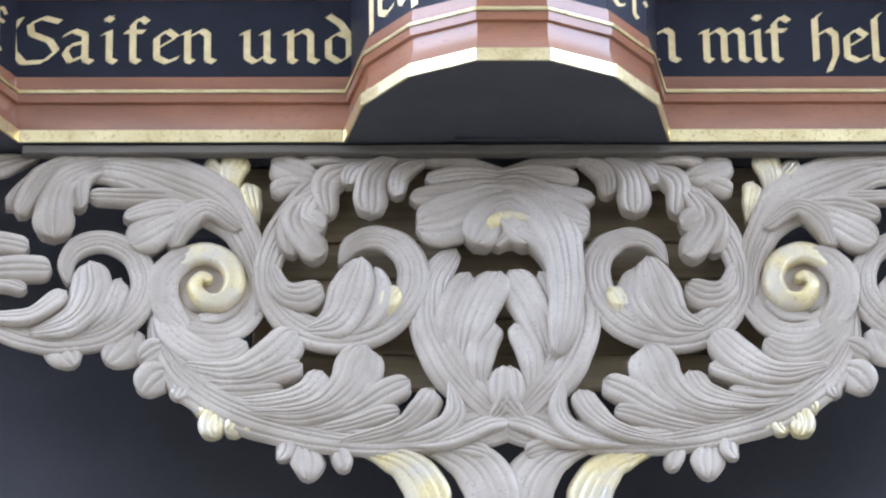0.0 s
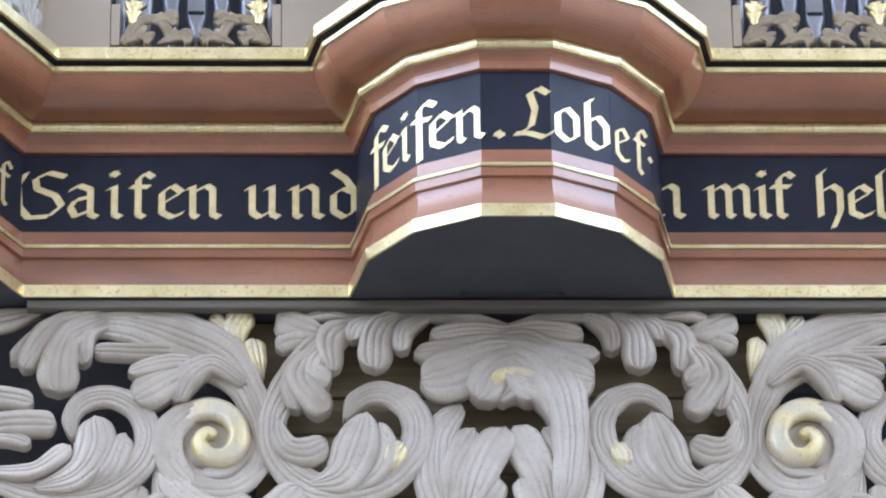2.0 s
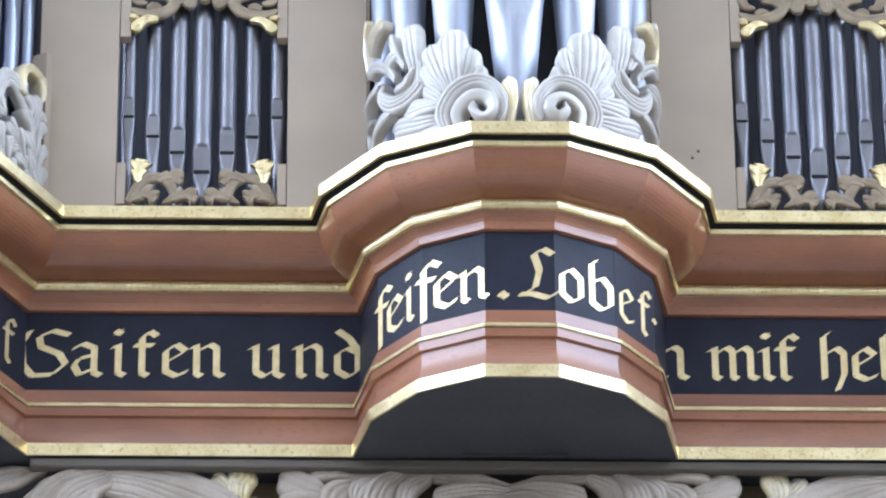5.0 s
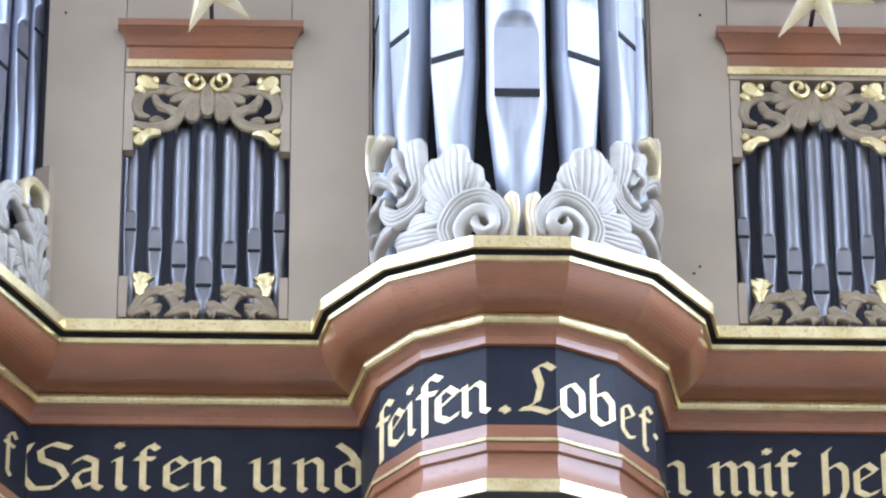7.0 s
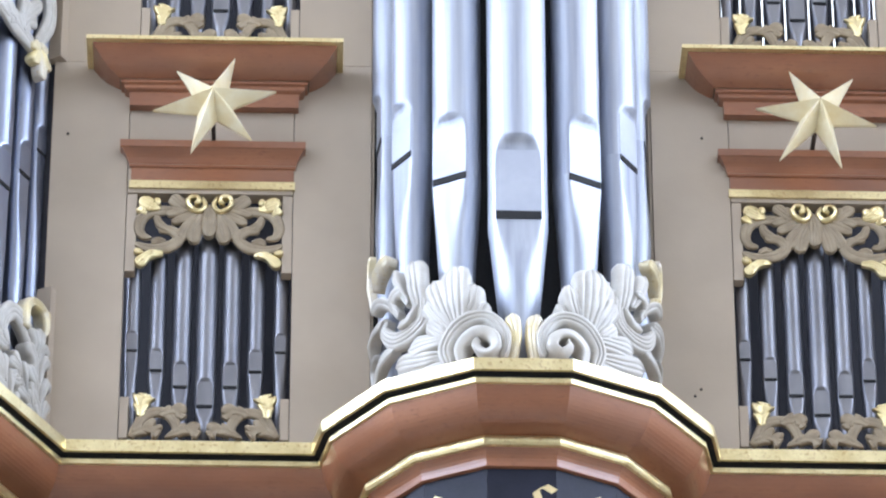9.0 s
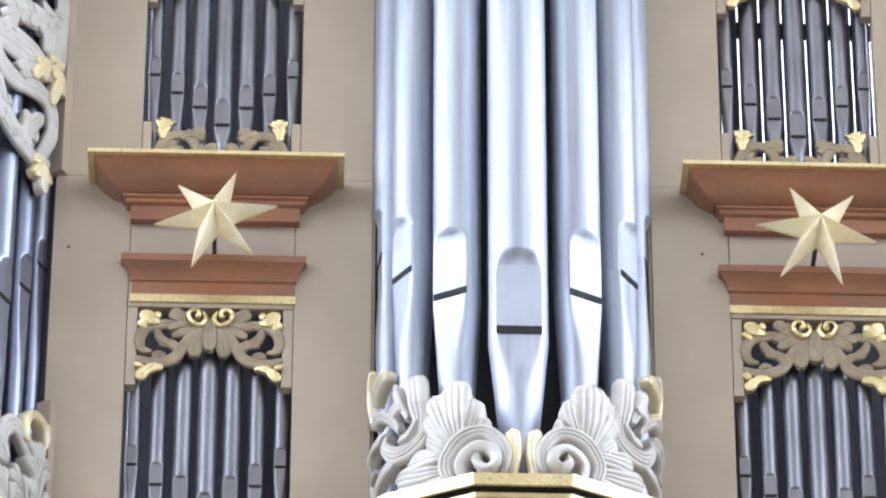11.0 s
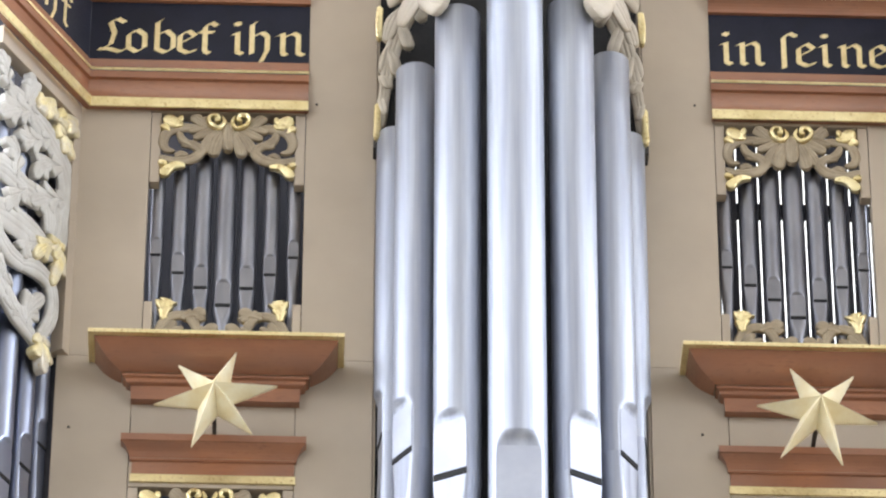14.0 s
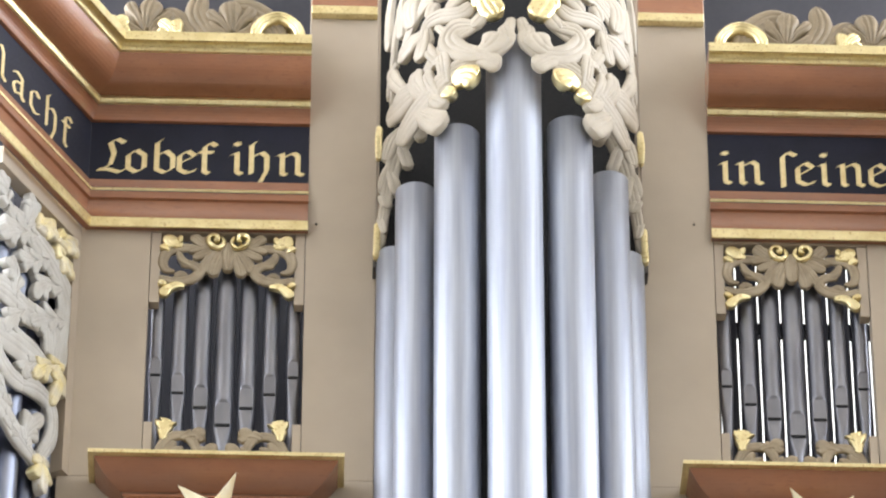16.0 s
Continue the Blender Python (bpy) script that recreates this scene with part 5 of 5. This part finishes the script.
# ---- lettering: broad-nib strokes, x-height 1, baseline 0 ----
GLYPH = {
    "i": [[(0, .82), (.15, .95), (.15, .1), (.3, .02)], [(.06, 1.25), (.24, 1.37)], [(.08, 1.35), (.22, 1.25)]],
    "n": [[(0, .82), (.14, .95), (.14, .08), (.26, .02)], [(.16, .76), (.46, .96), (.6, .84), (.6, .1), (.76, .02)]],
    "m": [[(0, .82), (.14, .95), (.14, .08), (.26, .02)], [(.16, .76), (.42, .96), (.55, .84), (.55, .08), (.66, .02)], [(.57, .76), (.83, .96), (.96, .84), (.96, .1), (1.12, .02)]],
    "u": [[(0, .82), (.14, .95), (.14, .16), (.32, .02), (.56, .2)], [(.46, .82), (.6, .95), (.6, .1), (.76, .02)]],
    "a": [[(.06, .8), (.3, .96), (.56, .84), (.56, .1), (.72, .02)], [(.54, .62), (.22, .52), (.1, .3), (.22, .04), (.52, .2)]],
    "e": [[(.62, .16), (.36, .02), (.12, .16), (.12, .74), (.36, .96), (.58, .76), (.18, .46)]],
    "t": [[(.54, 1.2), (.38, 1.34), (.2, 1.14), (.2, .1), (.34, .02)], [(.02, .92), (.46, .92)]],
    "d": [[(.12, 1.4), (.4, 1.16), (.6, .8), (.6, .2), (.36, .02), (.12, .2), (.12, .7), (.36, .88), (.58, .76)]],
    "o": [[(.36, .96), (.12, .74), (.12, .2), (.36, .02), (.6, .2), (.6, .74), (.36, .96)]],
    "b": [[(.3, 1.42), (.14, 1.3), (.14, .16), (.38, .02), (.62, .2), (.62, .7), (.42, .94), (.16, .76)]],
    "h": [[(.3, 1.42), (.14, 1.3), (.14, .04)], [(.16, .76), (.44, .96), (.6, .8), (.6, .2), (.42, -.3)]],
    "l": [[(.3, 1.42), (.14, 1.3), (.14, .12), (.3, .02)]],
    "f": [[(.6, 1.26), (.38, 1.4), (.2, 1.2), (.2, -.26)], [(.02, .9), (.48, .9)]],
    "s": [[(.6, 1.26), (.38, 1.4), (.2, 1.2), (.2, -.1)]],
    "c": [[(.56, .8), (.36, .96), (.12, .74), (.12, .2), (.36, .02), (.6, .16)]],
    "S": [[(1.0, 1.22), (.62, 1.34), (.3, 1.16), (.34, .86), (.76, .66), (.92, .36), (.62, .04), (.16, .0)], [(.1, 1.34), (-.1, .95), (-.06, .3), (.16, .0)]],
    "L": [[(.82, 1.26), (.6, 1.42), (.4, 1.26), (.52, .8), (.42, .3), (.12, .08)], [(.06, .1), (.36, .12), (.7, .0), (.92, .16)]],
    "M": [[(.0, .12), (.2, .3), (.2, 1.14), (.02, 1.1)], [(.2, 1.1), (.46, 1.34), (.6, 1.1), (.6, .1)], [(.6, 1.06), (.88, 1.34), (1.02, 1.1), (1.02, .16), (1.2, .02)]],
    ".": [[(.04, .1), (.22, .06)], [(.08, .16), (.2, .0)]],
}
NIB = Vector((math.cos(radians(38)), math.sin(radians(38)))) * 0.072


def letter(bm, ch, place, size, stretch=1.12):
    """Strokes of one letter; place maps (right, up, out) to the world."""
    lift = 0.0006
    for stroke in GLYPH[ch]:
        pts = [Vector(p) for p in stroke]
        for p, q in zip(pts, pts[1:]):
            side = (q - p).normalized()
            perp = Vector((-side.y, side.x)) * 0.022
            if perp.dot(NIB) < 0:
                perp = -perp
            nib = NIB + perp
            quad = [p - nib, q - nib, q + nib, p + nib]
            lift += 0.00012
            bm.faces.new([bm.verts.new(place(c.x * size * stretch, c.y * size, lift)) for c in quad])


def word(cornice_ob, board, label, items):
    """items: (character, placing function, size)."""
    bm = bmesh.new()
    for ch, place, size in items:
        letter(bm, ch, place, size)
    bmesh.ops.recalc_face_normals(bm, faces=bm.faces)
    part("lettering", bm, GILT, BOARDS[cornice_ob.name][board], label)


def on_flat(x, y, z):
    return lambda a, b, h: Vector((x + a, y - h, z + b))


def row(text, xs, y, z, size):
    return [(ch, on_flat(x, y, z), size) for ch, x in zip(text, xs)]


FR = 0.028
word(low_cornice, 2, "gilt blackletter words Saiten und", row("Saitenund", (-1.368, -1.245, -1.128, -1.068, -0.992, -0.908, -0.742, -0.620, -0.512), FR, 8.492, 0.108))
word(low_cornice, 10, "gilt blackletter words mit hel", row("nmithel", (0.392, 0.545, 0.688, 0.730, 0.852, 0.942, 1.020), FR, 8.494, 0.108))
word(up_cornice, 1, "gilt blackletter words Lobet ihn", row("Lobetihn", (-1.292, -1.205, -1.118, -1.045, -0.975, -0.868, -0.822, -0.725), FR, 11.519, 0.094))
word(up_cornice_b, 0, "gilt blackletter words in seine", row("inseine", (0.664, 0.716, 0.840, 0.895, 0.975, 1.035, 1.125), FR, 11.524, 0.094))


def on_facet(k, along, z):
    """Place on board k of the tower's frieze, along it from its middle."""
    line = offset_path(LOW_LINE, -0.028)[3:11]
    p, q = line[k], line[k + 1]
    t = (q - p).normalized()
    mid = (p + q) / 2
    n = Vector((t.y, -t.x))
    return lambda a, b, h: Vector((*(mid + t * (along + a) + n * h), z + b))


TZ, TS = 8.486, 0.109
word(low_cornice, 6, "gilt blackletter words feifen. Lobet", [
    ("f", on_facet(1, -0.112, TZ), TS), ("e", on_facet(1, -0.064, TZ), TS), ("i", on_facet(1, 0.020, TZ), TS),
    ("f", on_facet(2, -0.116, TZ), TS), ("e", on_facet(2, -0.066, TZ), TS), ("n", on_facet(2, 0.014, TZ), TS * 0.94),
    (".", on_facet(3, -0.062, TZ), TS), ("L", on_facet(3, -0.010, TZ), TS),
    ("o", on_facet(4, -0.086, TZ), TS), ("b", on_facet(4, 0.006, TZ), TS),
    ("e", on_facet(5, -0.082, TZ), TS), ("t", on_facet(5, 0.016, TZ), TS), (".", on_facet(5, 0.085, TZ + 0.06), TS * 0.8)])


def on_wing(corner, a0, z):
    """Place on the frieze of the slanting side tower; a0 metres from the corner."""
    o = Vector((-corner, 0, 0)) + Vector((0, 0.028, 0)) + Vector((-0.0162, 0, 0))
    return lambda a, b, h: Vector((o.x, o.y, z + b)) + AL * (a0 - a) + NO * h


word(up_cornice, 0, "gilt blackletter word Macht", [("M", on_wing(1.297, 0.62, 11.519), 0.094), ("a", on_wing(1.297, 0.46, 11.519), 0.094), ("c", on_wing(1.297, 0.36, 11.519), 0.094), ("h", on_wing(1.297, 0.27, 11.519), 0.094), ("t", on_wing(1.297, 0.17, 11.519), 0.094)])
word(low_cornice, 1, "gilt blackletter letter", [("t", on_wing(1.353, 0.12, 8.492), 0.108)])
